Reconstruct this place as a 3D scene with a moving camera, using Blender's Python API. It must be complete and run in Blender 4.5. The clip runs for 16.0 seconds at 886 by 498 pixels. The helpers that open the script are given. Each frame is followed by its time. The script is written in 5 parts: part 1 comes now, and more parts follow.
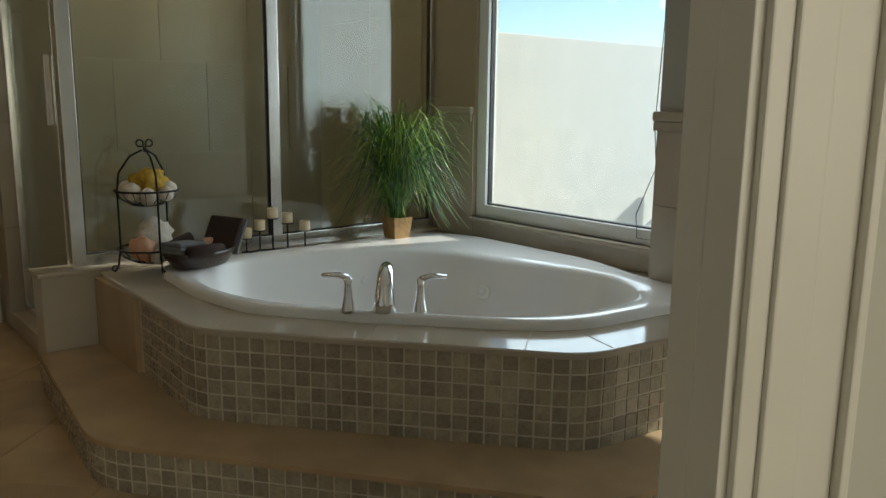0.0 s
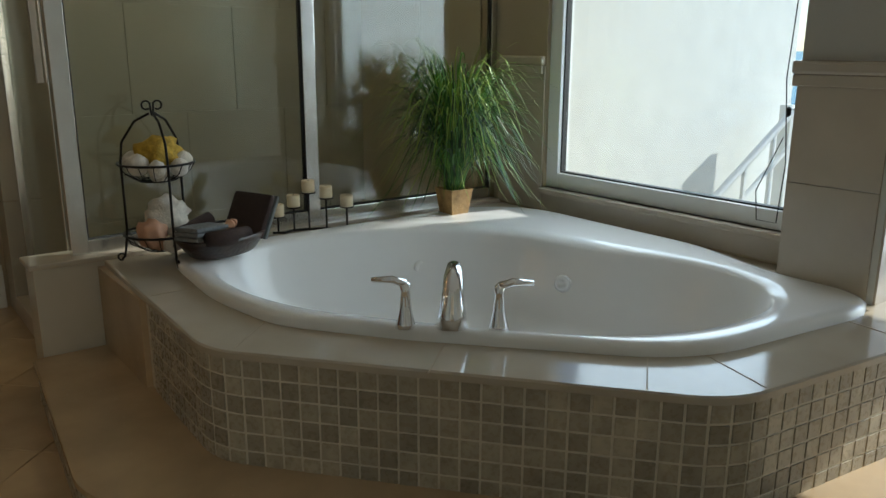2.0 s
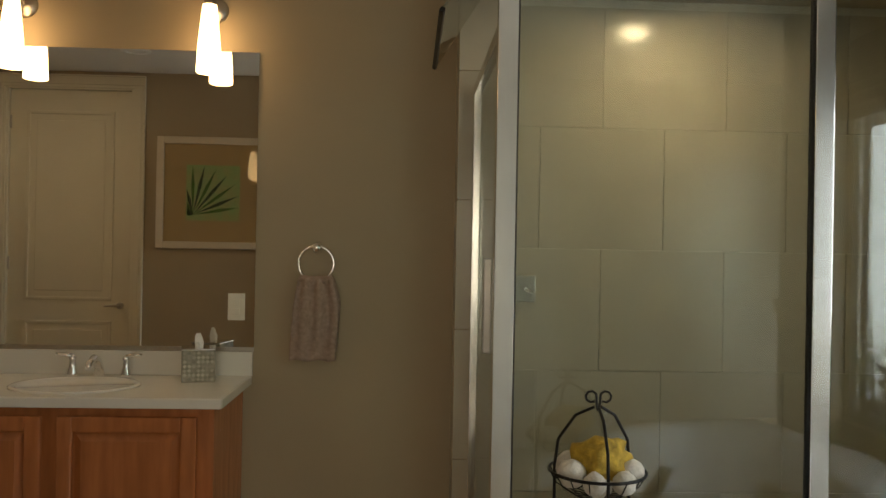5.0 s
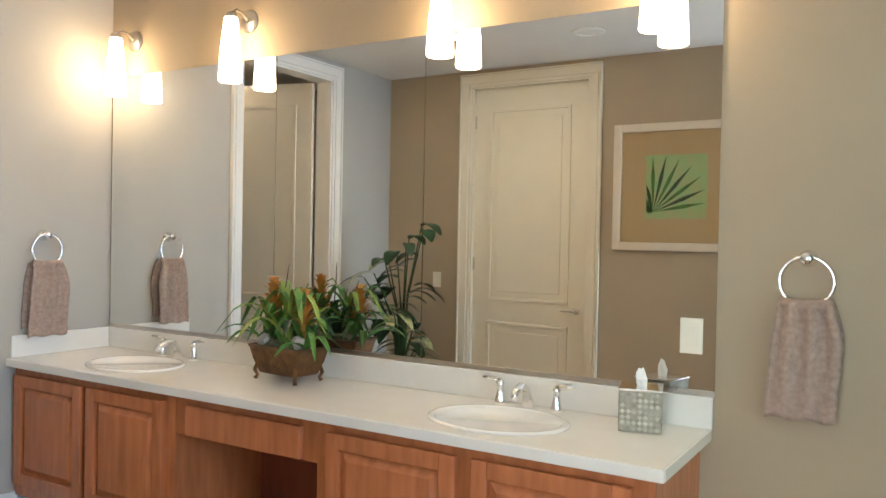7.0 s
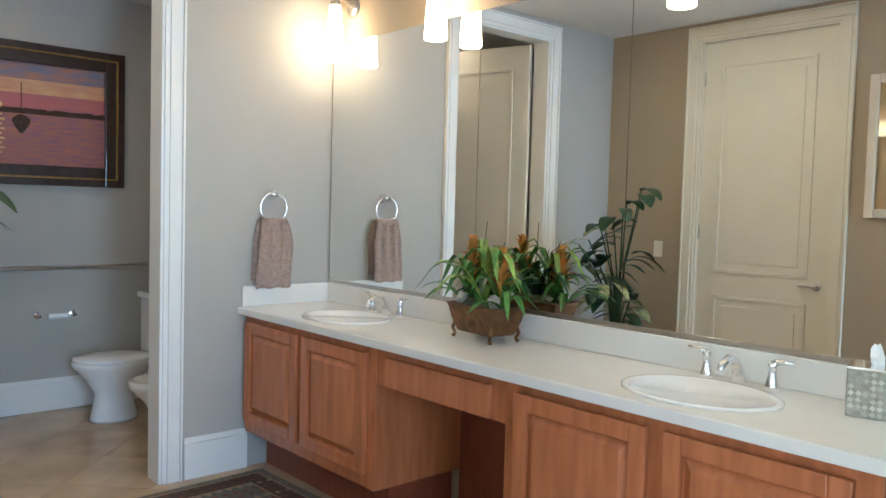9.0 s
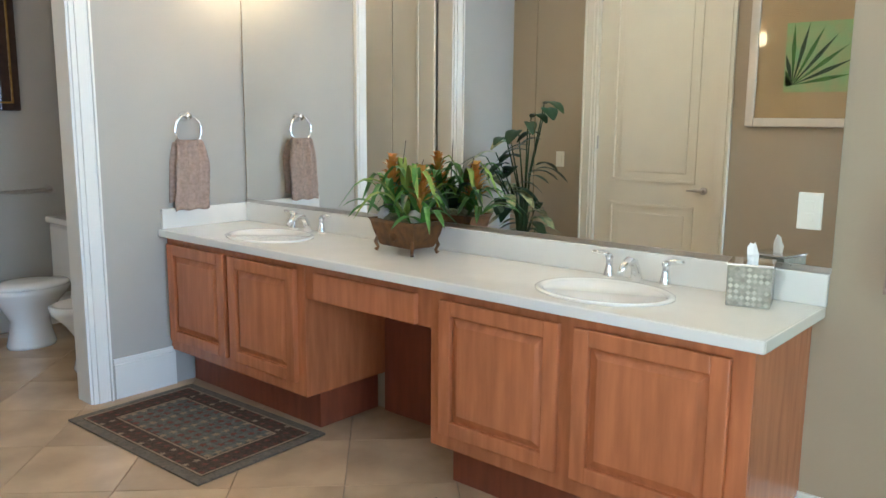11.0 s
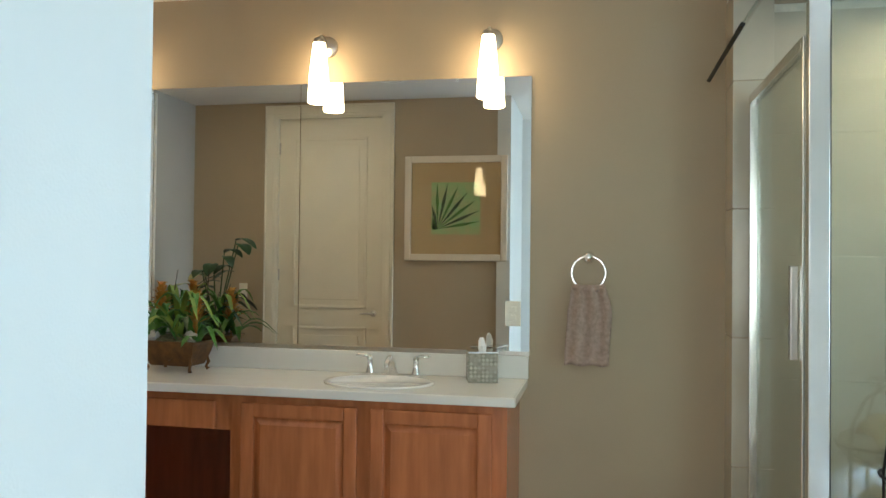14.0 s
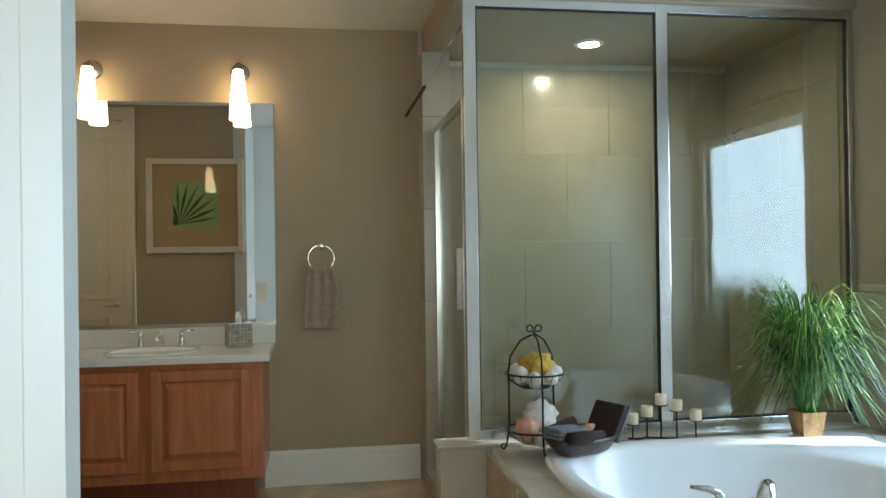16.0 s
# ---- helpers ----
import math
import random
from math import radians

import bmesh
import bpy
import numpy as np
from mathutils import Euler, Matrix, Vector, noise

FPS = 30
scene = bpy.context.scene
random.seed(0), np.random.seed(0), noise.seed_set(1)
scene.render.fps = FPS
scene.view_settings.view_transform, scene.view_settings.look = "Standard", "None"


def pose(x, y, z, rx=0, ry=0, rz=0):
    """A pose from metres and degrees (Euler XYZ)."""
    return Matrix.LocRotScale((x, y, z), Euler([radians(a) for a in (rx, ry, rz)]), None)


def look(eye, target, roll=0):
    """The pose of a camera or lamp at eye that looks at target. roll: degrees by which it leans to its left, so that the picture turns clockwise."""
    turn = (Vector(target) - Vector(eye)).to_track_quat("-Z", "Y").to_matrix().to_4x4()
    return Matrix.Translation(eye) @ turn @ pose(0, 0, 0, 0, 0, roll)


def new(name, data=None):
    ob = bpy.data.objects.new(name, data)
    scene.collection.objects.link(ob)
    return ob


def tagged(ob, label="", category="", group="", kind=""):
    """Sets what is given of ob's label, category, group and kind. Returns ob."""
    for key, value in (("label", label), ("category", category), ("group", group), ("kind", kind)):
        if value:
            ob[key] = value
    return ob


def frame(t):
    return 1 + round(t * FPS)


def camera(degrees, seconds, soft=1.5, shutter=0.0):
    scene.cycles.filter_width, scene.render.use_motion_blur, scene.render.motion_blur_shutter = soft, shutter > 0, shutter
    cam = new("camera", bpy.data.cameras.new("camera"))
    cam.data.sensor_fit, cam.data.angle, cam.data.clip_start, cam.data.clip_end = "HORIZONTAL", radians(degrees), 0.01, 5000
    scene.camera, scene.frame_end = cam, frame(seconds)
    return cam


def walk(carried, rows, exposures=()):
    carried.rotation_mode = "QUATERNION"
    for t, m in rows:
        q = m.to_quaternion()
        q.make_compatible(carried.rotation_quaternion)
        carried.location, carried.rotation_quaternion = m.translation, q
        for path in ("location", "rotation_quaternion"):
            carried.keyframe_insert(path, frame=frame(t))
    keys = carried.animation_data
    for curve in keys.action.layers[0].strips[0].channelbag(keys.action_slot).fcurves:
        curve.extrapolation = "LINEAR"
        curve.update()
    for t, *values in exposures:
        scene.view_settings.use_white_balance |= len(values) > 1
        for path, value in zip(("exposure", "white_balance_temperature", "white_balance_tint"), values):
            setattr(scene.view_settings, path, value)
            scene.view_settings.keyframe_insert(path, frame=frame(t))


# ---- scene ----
cam = camera(58.7, 16.0)
PATH = [
    (0, (-0.076, 0.085, 1.24), (1.192, 1.588, 0.873), 0.7),
    (0.5, (-0.033, 0.276, 1.252), (1.202, 1.782, 0.798), 1.1),
    (1, (0.026, 0.398, 1.241), (1.226, 1.923, 0.755), 0.7),
    (1.5, (0.163, 0.559, 1.244), (1.35, 2.088, 0.744), 0.5),
    (2, (0.243, 0.666, 1.246), (1.421, 2.205, 0.753), 0.2),
    (2.5, (0.294, 0.832, 1.278), (1.467, 2.385, 0.815), 0.2),
    (3, (0.331, 0.936, 1.328), (1.513, 2.525, 1.053), -0.3),
    (3.5, (0.476, 0.988, 1.396), (1.466, 2.726, 1.389), -0.3),
    (4, (0.587, 1.039, 1.443), (1.214, 2.938, 1.447), 0.0),
    (4.2, (0.607, 1.079, 1.434), (1.115, 3.013, 1.449), 0.4),
    (6.3, (0.582, 1.96, 1.482), (-0.065, 3.852, 1.463), 0.4),
    (6.5, (0.559, 2.035, 1.498), (-0.214, 3.88, 1.466), 0.5),
    (7, (0.496, 2.21, 1.494), (-0.544, 3.918, 1.465), 1.1),
    (7.5, (0.496, 2.361, 1.494), (-0.827, 3.861, 1.467), 0.9),
    (8, (0.505, 2.392, 1.472), (-1.004, 3.704, 1.452), 1.3),
    (8.5, (0.512, 2.404, 1.458), (-1.021, 3.688, 1.442), 1.3),
    (9, (0.529, 2.404, 1.423), (-0.961, 3.735, 1.318), 1.6),
    (9.5, (0.535, 2.405, 1.431), (-0.82, 3.835, 1.086), 1.2),
    (9.7, (0.534, 2.409, 1.448), (-0.78, 3.865, 1.057), 1.1),
    (11.8, (0.641, 2.011, 1.465), (-0.611, 3.564, 1.323), 0.5),
    (12, (0.617, 1.968, 1.45), (-0.608, 3.549, 1.418), 0.7),
    (12.5, (0.485, 1.847, 1.414), (-0.556, 3.554, 1.435), 1.1),
    (13, (0.376, 1.654, 1.426), (-0.514, 3.445, 1.451), 0.9),
    (13.5, (0.336, 1.411, 1.425), (-0.328, 3.297, 1.46), 1.1),
    (14, (0.242, 1.152, 1.422), (-0.149, 3.113, 1.455), 0.6),
    (14.5, (0.141, 0.924, 1.422), (0.006, 2.919, 1.449), 0.2),
    (15, (0.126, 0.66, 1.41), (0.261, 2.655, 1.439), -0.2),
    (15.5, (0.123, 0.359, 1.4), (0.389, 2.341, 1.421), -0.4),
    (16, (0.163, 0.05, 1.394), (0.48, 2.025, 1.406), -0.8),
]

EXPOSURES = [(0.0, 0.4, 6300, 3), (2.5, 0.4, 5950, 3), (3.5, 0.6, 6200, 3), (4.2, 0.6, 6800, 6), (6.3, 2.3, 6000, 8), (7.0, 2.85, 5100, 7), (8.5, 2.7, 4600, 4),
             (9.7, 3.1, 4600, 4), (12.0, 2.8, 4700, 2), (13.5, 2.3, 4900, 0), (14.5, 2.25, 5150, 0), (15.5, 1.92, 5150, 0), (16.0, 1.55, 5200, 0)]
walk(cam, [(t, look(eye, target, roll)) for t, eye, target, roll in PATH], EXPOSURES)

# ---- world, sun, window light, added fill ----
SUN_WAY = Vector((-1.0, 0.3, -0.6)).normalized()
world = bpy.data.worlds.new("sky")
scene.world = world
world.use_nodes = True
wn = world.node_tree
sky = wn.nodes.new("ShaderNodeTexSky")
sky.sky_type, sky.sun_disc = "NISHITA", False
sky.sun_elevation = math.asin(-SUN_WAY.z)
sky.sun_rotation = math.atan2(-SUN_WAY.x, -SUN_WAY.y)
wn.links.new(sky.outputs[0], wn.nodes["Background"].inputs[0])
wn.nodes["Background"].inputs[1].default_value = 0.15
sky.dust_density, sky.ozone_density = 0.3, 3.0
sun = new("sun", bpy.data.lights.new("sun", "SUN"))
sun.data.energy, sun.data.angle, sun.data.color = 5.0, radians(0.5), (1.0, 0.95, 0.86)
sun.matrix_world = look((0, 0, 10), Vector((0, 0, 10)) + SUN_WAY)


def area_light(name, eye, target, w, h, power, color=(0.86, 0.93, 1.0)):
    lamp = new(name, bpy.data.lights.new(name, "AREA"))
    lamp.data.shape, lamp.data.size, lamp.data.size_y = "RECTANGLE", w, h
    lamp.data.energy, lamp.data.color = power, color
    lamp.matrix_world = look(eye, target)


area_light("bath_window_light", (2.99, 2.6, 1.42), (0, 2.6, 1.3), 1.1, 1.4, 13)
area_light("balcony_door_light", (4.25, 0.85, 0.68), (0, 1.3, 0.66), 1.0, 1.1, 7)
# Warm fill added from behind; the bedroom walls hold no window.
area_light("bedroom_fill_light", (0.4, -2.9, 1.5), (0.2, 2.0, 1.3), 2.0, 1.6, 29, (1.0, 0.88, 0.70))


# ---- materials ----
def mat(name, color, rough=0.5, metal=0.0, vary=0.12, scale=6.0, bump=0.0, bump_scale=80.0, second=None, coat=0.0, rand=0.0, stretch=(1, 1, 1)):
    """A surface with a broad mottling, a fine grain and, where rand is given, a tone of its own for each piece."""
    m = bpy.data.materials.new(name)
    m.use_nodes = True
    n, l = m.node_tree.nodes, m.node_tree.links
    b = n["Principled BSDF"]
    tc, mp = n.new("ShaderNodeTexCoord"), n.new("ShaderNodeMapping")
    mp.inputs["Scale"].default_value = stretch
    l.new(tc.outputs["Object"], mp.inputs[0])
    big, fine = n.new("ShaderNodeTexNoise"), n.new("ShaderNodeTexNoise")
    big.inputs["Scale"].default_value, big.inputs["Detail"].default_value = scale, 6
    fine.inputs["Scale"].default_value, fine.inputs["Detail"].default_value = bump_scale, 4
    vec = mp.outputs[0]
    info = None
    if rand:
        info = n.new("ShaderNodeObjectInfo")
        add = n.new("ShaderNodeVectorMath")
        add.operation = "ADD"
        comb = n.new("ShaderNodeVectorMath")
        comb.operation = "SCALE"
        comb.inputs[0].default_value = (7, 13, 5)
        l.new(info.outputs["Random"], comb.inputs["Scale"])
        l.new(mp.outputs[0], add.inputs[0])
        l.new(comb.outputs[0], add.inputs[1])
        vec = add.outputs[0]
    l.new(vec, big.inputs["Vector"])
    l.new(vec, fine.inputs["Vector"])
    ramp = n.new("ShaderNodeValToRGB")
    c = Vector(color)
    d = Vector(second) if second else c * (1 - 2 * vary)
    ramp.color_ramp.elements[0].position, ramp.color_ramp.elements[1].position = 0.3, 0.7
    ramp.color_ramp.elements[0].color = (*d, 1)
    ramp.color_ramp.elements[1].color = (*c, 1)
    l.new(big.outputs["Fac"], ramp.inputs[0])
    out = ramp.outputs[0]
    if rand:
        hsv = n.new("ShaderNodeHueSaturation")
        rng = n.new("ShaderNodeMapRange")
        rng.inputs["To Min"].default_value, rng.inputs["To Max"].default_value = 1 - rand, 1 + rand
        l.new(info.outputs["Random"], rng.inputs["Value"])
        l.new(rng.outputs[0], hsv.inputs["Value"])
        l.new(out, hsv.inputs["Color"])
        out = hsv.outputs[0]
    l.new(out, b.inputs["Base Color"])
    rr = n.new("ShaderNodeMapRange")
    rr.inputs["To Min"].default_value, rr.inputs["To Max"].default_value = max(rough * 0.8, 0.0), min(rough * 1.2, 1)
    l.new(fine.outputs["Fac"], rr.inputs["Value"])
    l.new(rr.outputs[0], b.inputs["Roughness"])
    b.inputs["Metallic"].default_value = metal
    b.inputs["Coat Weight"].default_value = coat
    if bump:
        bp = n.new("ShaderNodeBump")
        bp.inputs["Strength"].default_value, bp.inputs["Distance"].default_value = bump, 0.004
        l.new(fine.outputs["Fac"], bp.inputs["Height"])
        l.new(bp.outputs[0], b.inputs["Normal"])
    return m


def glass_mat(name, tint, rough=0.0, gloss=0.0):
    m = bpy.data.materials.new(name)
    m.use_nodes = True
    n, l = m.node_tree.nodes, m.node_tree.links
    n.remove(n["Principled BSDF"])
    tr, gl, mix, lw = n.new("ShaderNodeBsdfTransparent"), n.new("ShaderNodeBsdfGlossy"), n.new("ShaderNodeMixShader"), n.new("ShaderNodeLayerWeight")
    tr.inputs[0].default_value, gl.inputs["Roughness"].default_value = (*tint, 1), rough
    lw.inputs["Blend"].default_value = 0.5
    power, ramp = n.new("ShaderNodeMath"), n.new("ShaderNodeMapRange")
    power.operation = "POWER"
    power.inputs[1].default_value = 4.0
    l.new(lw.outputs["Facing"], power.inputs[0])
    l.new(power.outputs[0], ramp.inputs["Value"])
    ramp.inputs["To Min"].default_value, ramp.inputs["To Max"].default_value = 0.04 + gloss, 0.9
    l.new(ramp.outputs[0], mix.inputs[0])
    l.new(tr.outputs[0], mix.inputs[1])
    l.new(gl.outputs[0], mix.inputs[2])
    l.new(mix.outputs[0], n["Material Output"].inputs[0])
    return m


def glow_mat(name, color, strength):
    m = mat(name, (0.85, 0.82, 0.75), 0.3)
    b = m.node_tree.nodes["Principled BSDF"]
    b.inputs["Emission Color"].default_value, b.inputs["Emission Strength"].default_value = (*color, 1), strength
    return m


TAUPE = mat("taupe wall paint", (0.40, 0.325, 0.22), 0.7, vary=0.03, scale=2, bump=0.15, bump_scale=160)
GREY = mat("grey wall paint", (0.44, 0.42, 0.37), 0.7, vary=0.03, scale=2, bump=0.15, bump_scale=160)
PALE = mat("pale wall paint", (0.60, 0.60, 0.55), 0.7, vary=0.03, scale=2, bump=0.15, bump_scale=160)
CEILING = mat("ceiling paint", (0.74, 0.71, 0.65), 0.8, vary=0.02, scale=3, bump=0.2, bump_scale=120)
TRIM = mat("white trim paint", (0.80, 0.79, 0.74), 0.35, vary=0.02, scale=4, bump=0.05)
CREAM = mat("cream door paint", (0.74, 0.69, 0.56), 0.4, vary=0.02, scale=4, bump=0.05)
TRAV = mat("travertine floor tile", (0.56, 0.41, 0.25), 0.22, vary=0.14, scale=4, bump=0.05, rand=0.07)
GROUT = mat("sand grout", (0.44, 0.36, 0.26), 0.85, vary=0.1, scale=20, bump=0.3)
MOSAIC = mat("tumbled marble mosaic", (0.40, 0.345, 0.25), 0.28, vary=0.14, scale=25, bump=0.08, rand=0.24)
MOSAIC_JOINT = mat("mosaic grout", (0.70, 0.64, 0.52), 0.85, vary=0.1, scale=30, bump=0.3)
MARBLE = mat("cream marble slab", (0.50, 0.44, 0.35), 0.12, vary=0.10, scale=3, bump=0.02, second=(0.42, 0.36, 0.28), rand=0.04)
SHOWER_TILE = mat("shower wall tile", (0.50, 0.45, 0.36), 0.2, vary=0.08, scale=3, bump=0.03, rand=0.06)
STEPSTONE = mat("step limestone", (0.50, 0.36, 0.21), 0.25, vary=0.12, scale=5, bump=0.05)
ACRYLIC = mat("white acrylic", (0.80, 0.79, 0.77), 0.14, vary=0.01, coat=0.1)
CERAMIC = mat("white ceramic", (0.82, 0.81, 0.78), 0.08, vary=0.01, coat=0.5)
COUNTER = mat("white cultured marble", (0.80, 0.78, 0.73), 0.15, vary=0.02, scale=8)
WOOD = mat("cherry stained maple", (0.52, 0.185, 0.068), 0.25, vary=0.14, scale=5, bump=0.06, bump_scale=60, stretch=(6, 6, 0.7), coat=0.15)
# Cherry again, its colour darkened for the shade in recesses under the counter.
WOOD_SHADED = mat("cherry with shade in its colour", (0.26, 0.07, 0.03), 0.4, vary=0.14, scale=5, bump=0.06, stretch=(6, 6, 0.7))
CHROME = mat("chrome", (0.85, 0.85, 0.86), 0.06, 1.0, vary=0.01)
NICKEL = mat("brushed nickel", (0.55, 0.52, 0.48), 0.3, 1.0, vary=0.05, scale=20)
ALU = mat("satin aluminium", (0.74, 0.74, 0.72), 0.22, 1.0, vary=0.04, scale=12, bump=0.03)
IRON = mat("black wrought iron", (0.02, 0.018, 0.016), 0.45, 0.6, vary=0.2, scale=40, bump=0.2)
BRONZE = mat("aged bronze", (0.10, 0.058, 0.03), 0.42, 0.7, vary=0.3, scale=25, bump=0.3, second=(0.22, 0.11, 0.04))
MIRROR = mat("mirror silver", (0.90, 0.91, 0.89), 0.0, 1.0, vary=0.0)
GLASS = glass_mat("window glass", (0.96, 0.98, 0.97))
SHOWER_GLASS = glass_mat("shower glass", (0.88, 0.91, 0.87), gloss=0.03)
GASKET = mat("black rubber gasket", (0.02, 0.02, 0.02), 0.6)
TOWEL = mat("mushroom terry cloth", (0.44, 0.33, 0.27), 0.95, vary=0.15, scale=60, bump=1.0, bump_scale=300)
TOWEL_GREY = mat("grey terry cloth", (0.20, 0.21, 0.21), 0.95, vary=0.15, scale=60, bump=1.0, bump_scale=300)
CHOCOLATE = mat("chocolate terry cloth", (0.045, 0.025, 0.02), 0.95, vary=0.15, scale=60, bump=1.0, bump_scale=300)
SPONGE = mat("yellow sea sponge", (0.62, 0.40, 0.05), 0.9, vary=0.3, scale=40, bump=1.0, bump_scale=90)
PUFF = mat("white net puff", (0.78, 0.72, 0.62), 0.9, vary=0.15, scale=40, bump=1.0, bump_scale=120)
PEACH = mat("peach soap ball", (0.65, 0.36, 0.22), 0.6, vary=0.12, scale=30, bump=0.3)
LEAF = mat("fresh green blade", (0.10, 0.25, 0.03), 0.45, vary=0.25, scale=12, second=(0.03, 0.10, 0.015))
LEAF_LIME = mat("lime green blade", (0.30, 0.42, 0.06), 0.45, vary=0.25, scale=12)
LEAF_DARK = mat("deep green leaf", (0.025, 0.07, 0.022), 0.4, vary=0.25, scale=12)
LEAF_GOLD = mat("variegated yellow leaf", (0.62, 0.50, 0.16), 0.45, vary=0.2, scale=14, second=(0.20, 0.26, 0.06))
BRACT = mat("orange bract", (0.55, 0.17, 0.02), 0.5, vary=0.2, scale=20, second=(0.45, 0.30, 0.05))
MOSS = mat("grey moss", (0.28, 0.27, 0.16), 0.95, vary=0.3, scale=50, bump=1.0)
WICKER = mat("tan woven pot", (0.40, 0.24, 0.09), 0.6, vary=0.2, scale=30, bump=0.8, bump_scale=50)
CANDLE = mat("ivory candle wax", (0.75, 0.62, 0.40), 0.5, vary=0.06, scale=30)
SHELL = mat("mother of pearl chips", (0.50, 0.47, 0.38), 0.2, vary=0.2, scale=30, rand=0.3)
TISSUE = mat("white tissue", (0.85, 0.84, 0.82), 0.9, vary=0.03)
BLIND = mat("dark woven blind", (0.055, 0.036, 0.024), 0.8, vary=0.3, scale=10, bump=0.8, bump_scale=120, stretch=(1, 1, 20))
VINYL = mat("white vinyl frame", (0.80, 0.81, 0.80), 0.35, vary=0.01)
STUCCO = mat("white stucco", (0.85, 0.84, 0.80), 0.9, vary=0.04, scale=5, bump=0.5, bump_scale=60)
DECKWOOD = mat("bleached deck board", (0.60, 0.56, 0.50), 0.8, vary=0.1, scale=8, stretch=(1, 8, 1), rand=0.08)
SAND = mat("pale sand", (0.62, 0.56, 0.45), 0.9, vary=0.08, scale=0.4)
SEA = mat("turquoise sea", (0.02, 0.22, 0.34), 0.25, vary=0.2, scale=0.02, second=(0.01, 0.12, 0.25))
RUG_DARK = mat("brown wool pile", (0.085, 0.05, 0.032), 0.95, vary=0.3, scale=60, bump=1.0, bump_scale=250)
RUG_BORDER = mat("taupe wool border", (0.17, 0.14, 0.10), 0.95, vary=0.2, scale=60, bump=1.0, bump_scale=250)
RUG_FIELD = mat("blue grey wool field", (0.16, 0.16, 0.13), 0.95, vary=0.3, scale=50, bump=1.0, bump_scale=250)
RUG_MOTIF = mat("beige wool motif", (0.34, 0.25, 0.15), 0.95, vary=0.2, scale=60, bump=1.0, bump_scale=250)
RUG_RED = mat("rust wool motif", (0.17, 0.055, 0.035), 0.95, vary=0.2, scale=60, bump=1.0, bump_scale=250)
FRAME_DARK = mat("carved dark frame", (0.045, 0.022, 0.012), 0.35, vary=0.3, scale=20, bump=0.8, bump_scale=60, coat=0.3)
GILT = mat("gilt bead", (0.42, 0.24, 0.06), 0.35, 0.7, vary=0.2, scale=30)
FRAME_WHITE = mat("washed white frame", (0.68, 0.60, 0.48), 0.5, vary=0.05, scale=8, bump=0.1)
MATBOARD = mat("tan mat board", (0.58, 0.40, 0.21), 0.8, vary=0.03)
ART_GREEN = mat("pale green paper", (0.34, 0.55, 0.24), 0.7, vary=0.15, scale=12, second=(0.50, 0.48, 0.22))
PLASTIC = mat("ivory plastic", (0.75, 0.71, 0.60), 0.4, vary=0.02)
GLOW = glow_mat("lit opal glass", (1.0, 0.62, 0.28), 3.8)
TOILET_FILL = glow_mat("added toilet room glow", (1.0, 0.66, 0.36), 13.0)
SHOWER_LAMP = glow_mat("lit shower lens", (1.0, 0.76, 0.48), 130.0)
DOWNLIGHT = glow_mat("lit downlight lens", (1.0, 0.76, 0.48), 30.0)


# ---- building helpers ----
def part(name, bm, material, parent=None, label="", smooth=False):
    me = bpy.data.meshes.new(name)
    bmesh.ops.recalc_face_normals(bm, faces=bm.faces)
    bm.to_mesh(me)
    bm.free()
    me.materials.append(material)
    if smooth:
        me.shade_smooth()
    ob = new(name, me)
    if parent is not None:
        ob.parent = parent
    if label:
        ob["label"] = label
    return ob


def thing(name, label, category, at=(0, 0, 0), rz=0, group="", kind=""):
    ob = new(name)
    ob.matrix_basis = pose(*at, 0, 0, rz)
    return tagged(ob, label, category, group, kind)


def setting(ob, label, category):
    return tagged(ob, label, category, kind="structure")


def add_box(bm, lo, hi, bevel=0.0, m=None):
    v = bmesh.ops.create_cube(bm, size=1)["verts"]
    lo, hi = Vector(lo), Vector(hi)
    for q in v:
        q.co = Vector([(a + b) / 2 + c * (b - a) for a, b, c in zip(lo, hi, q.co)])
    if m is not None:
        bmesh.ops.transform(bm, matrix=m, verts=v)
    if bevel:
        e = list({e for q in v for e in q.link_edges})
        bmesh.ops.bevel(bm, geom=e, offset=bevel, segments=2, affect="EDGES", profile=0.6)
    return bm


def box(lo, hi, bevel=0.0, m=None):
    return add_box(bmesh.new(), lo, hi, bevel, m)


def add_lathe(bm, profile, segs=24, m=None, sx=1.0, sy=1.0):
    """Turns (radius, z) pairs round z."""
    rings = []
    for r, z in profile:
        ring = [bm.verts.new((sx * r * math.cos(2 * math.pi * i / segs), sy * r * math.sin(2 * math.pi * i / segs), z)) for i in range(segs)]
        rings.append(ring)
    for a, b in zip(rings, rings[1:]):
        for i in range(segs):
            bm.faces.new((a[i], a[(i + 1) % segs], b[(i + 1) % segs], b[i]))
    for ring in (rings[0], rings[-1]):
        bm.faces.new(ring)
    if m is not None:
        bmesh.ops.transform(bm, matrix=m, verts=[v for r in rings for v in r])
    return bm


def lathe(profile, segs=24, m=None, sx=1.0, sy=1.0):
    return add_lathe(bmesh.new(), profile, segs, m, sx, sy)


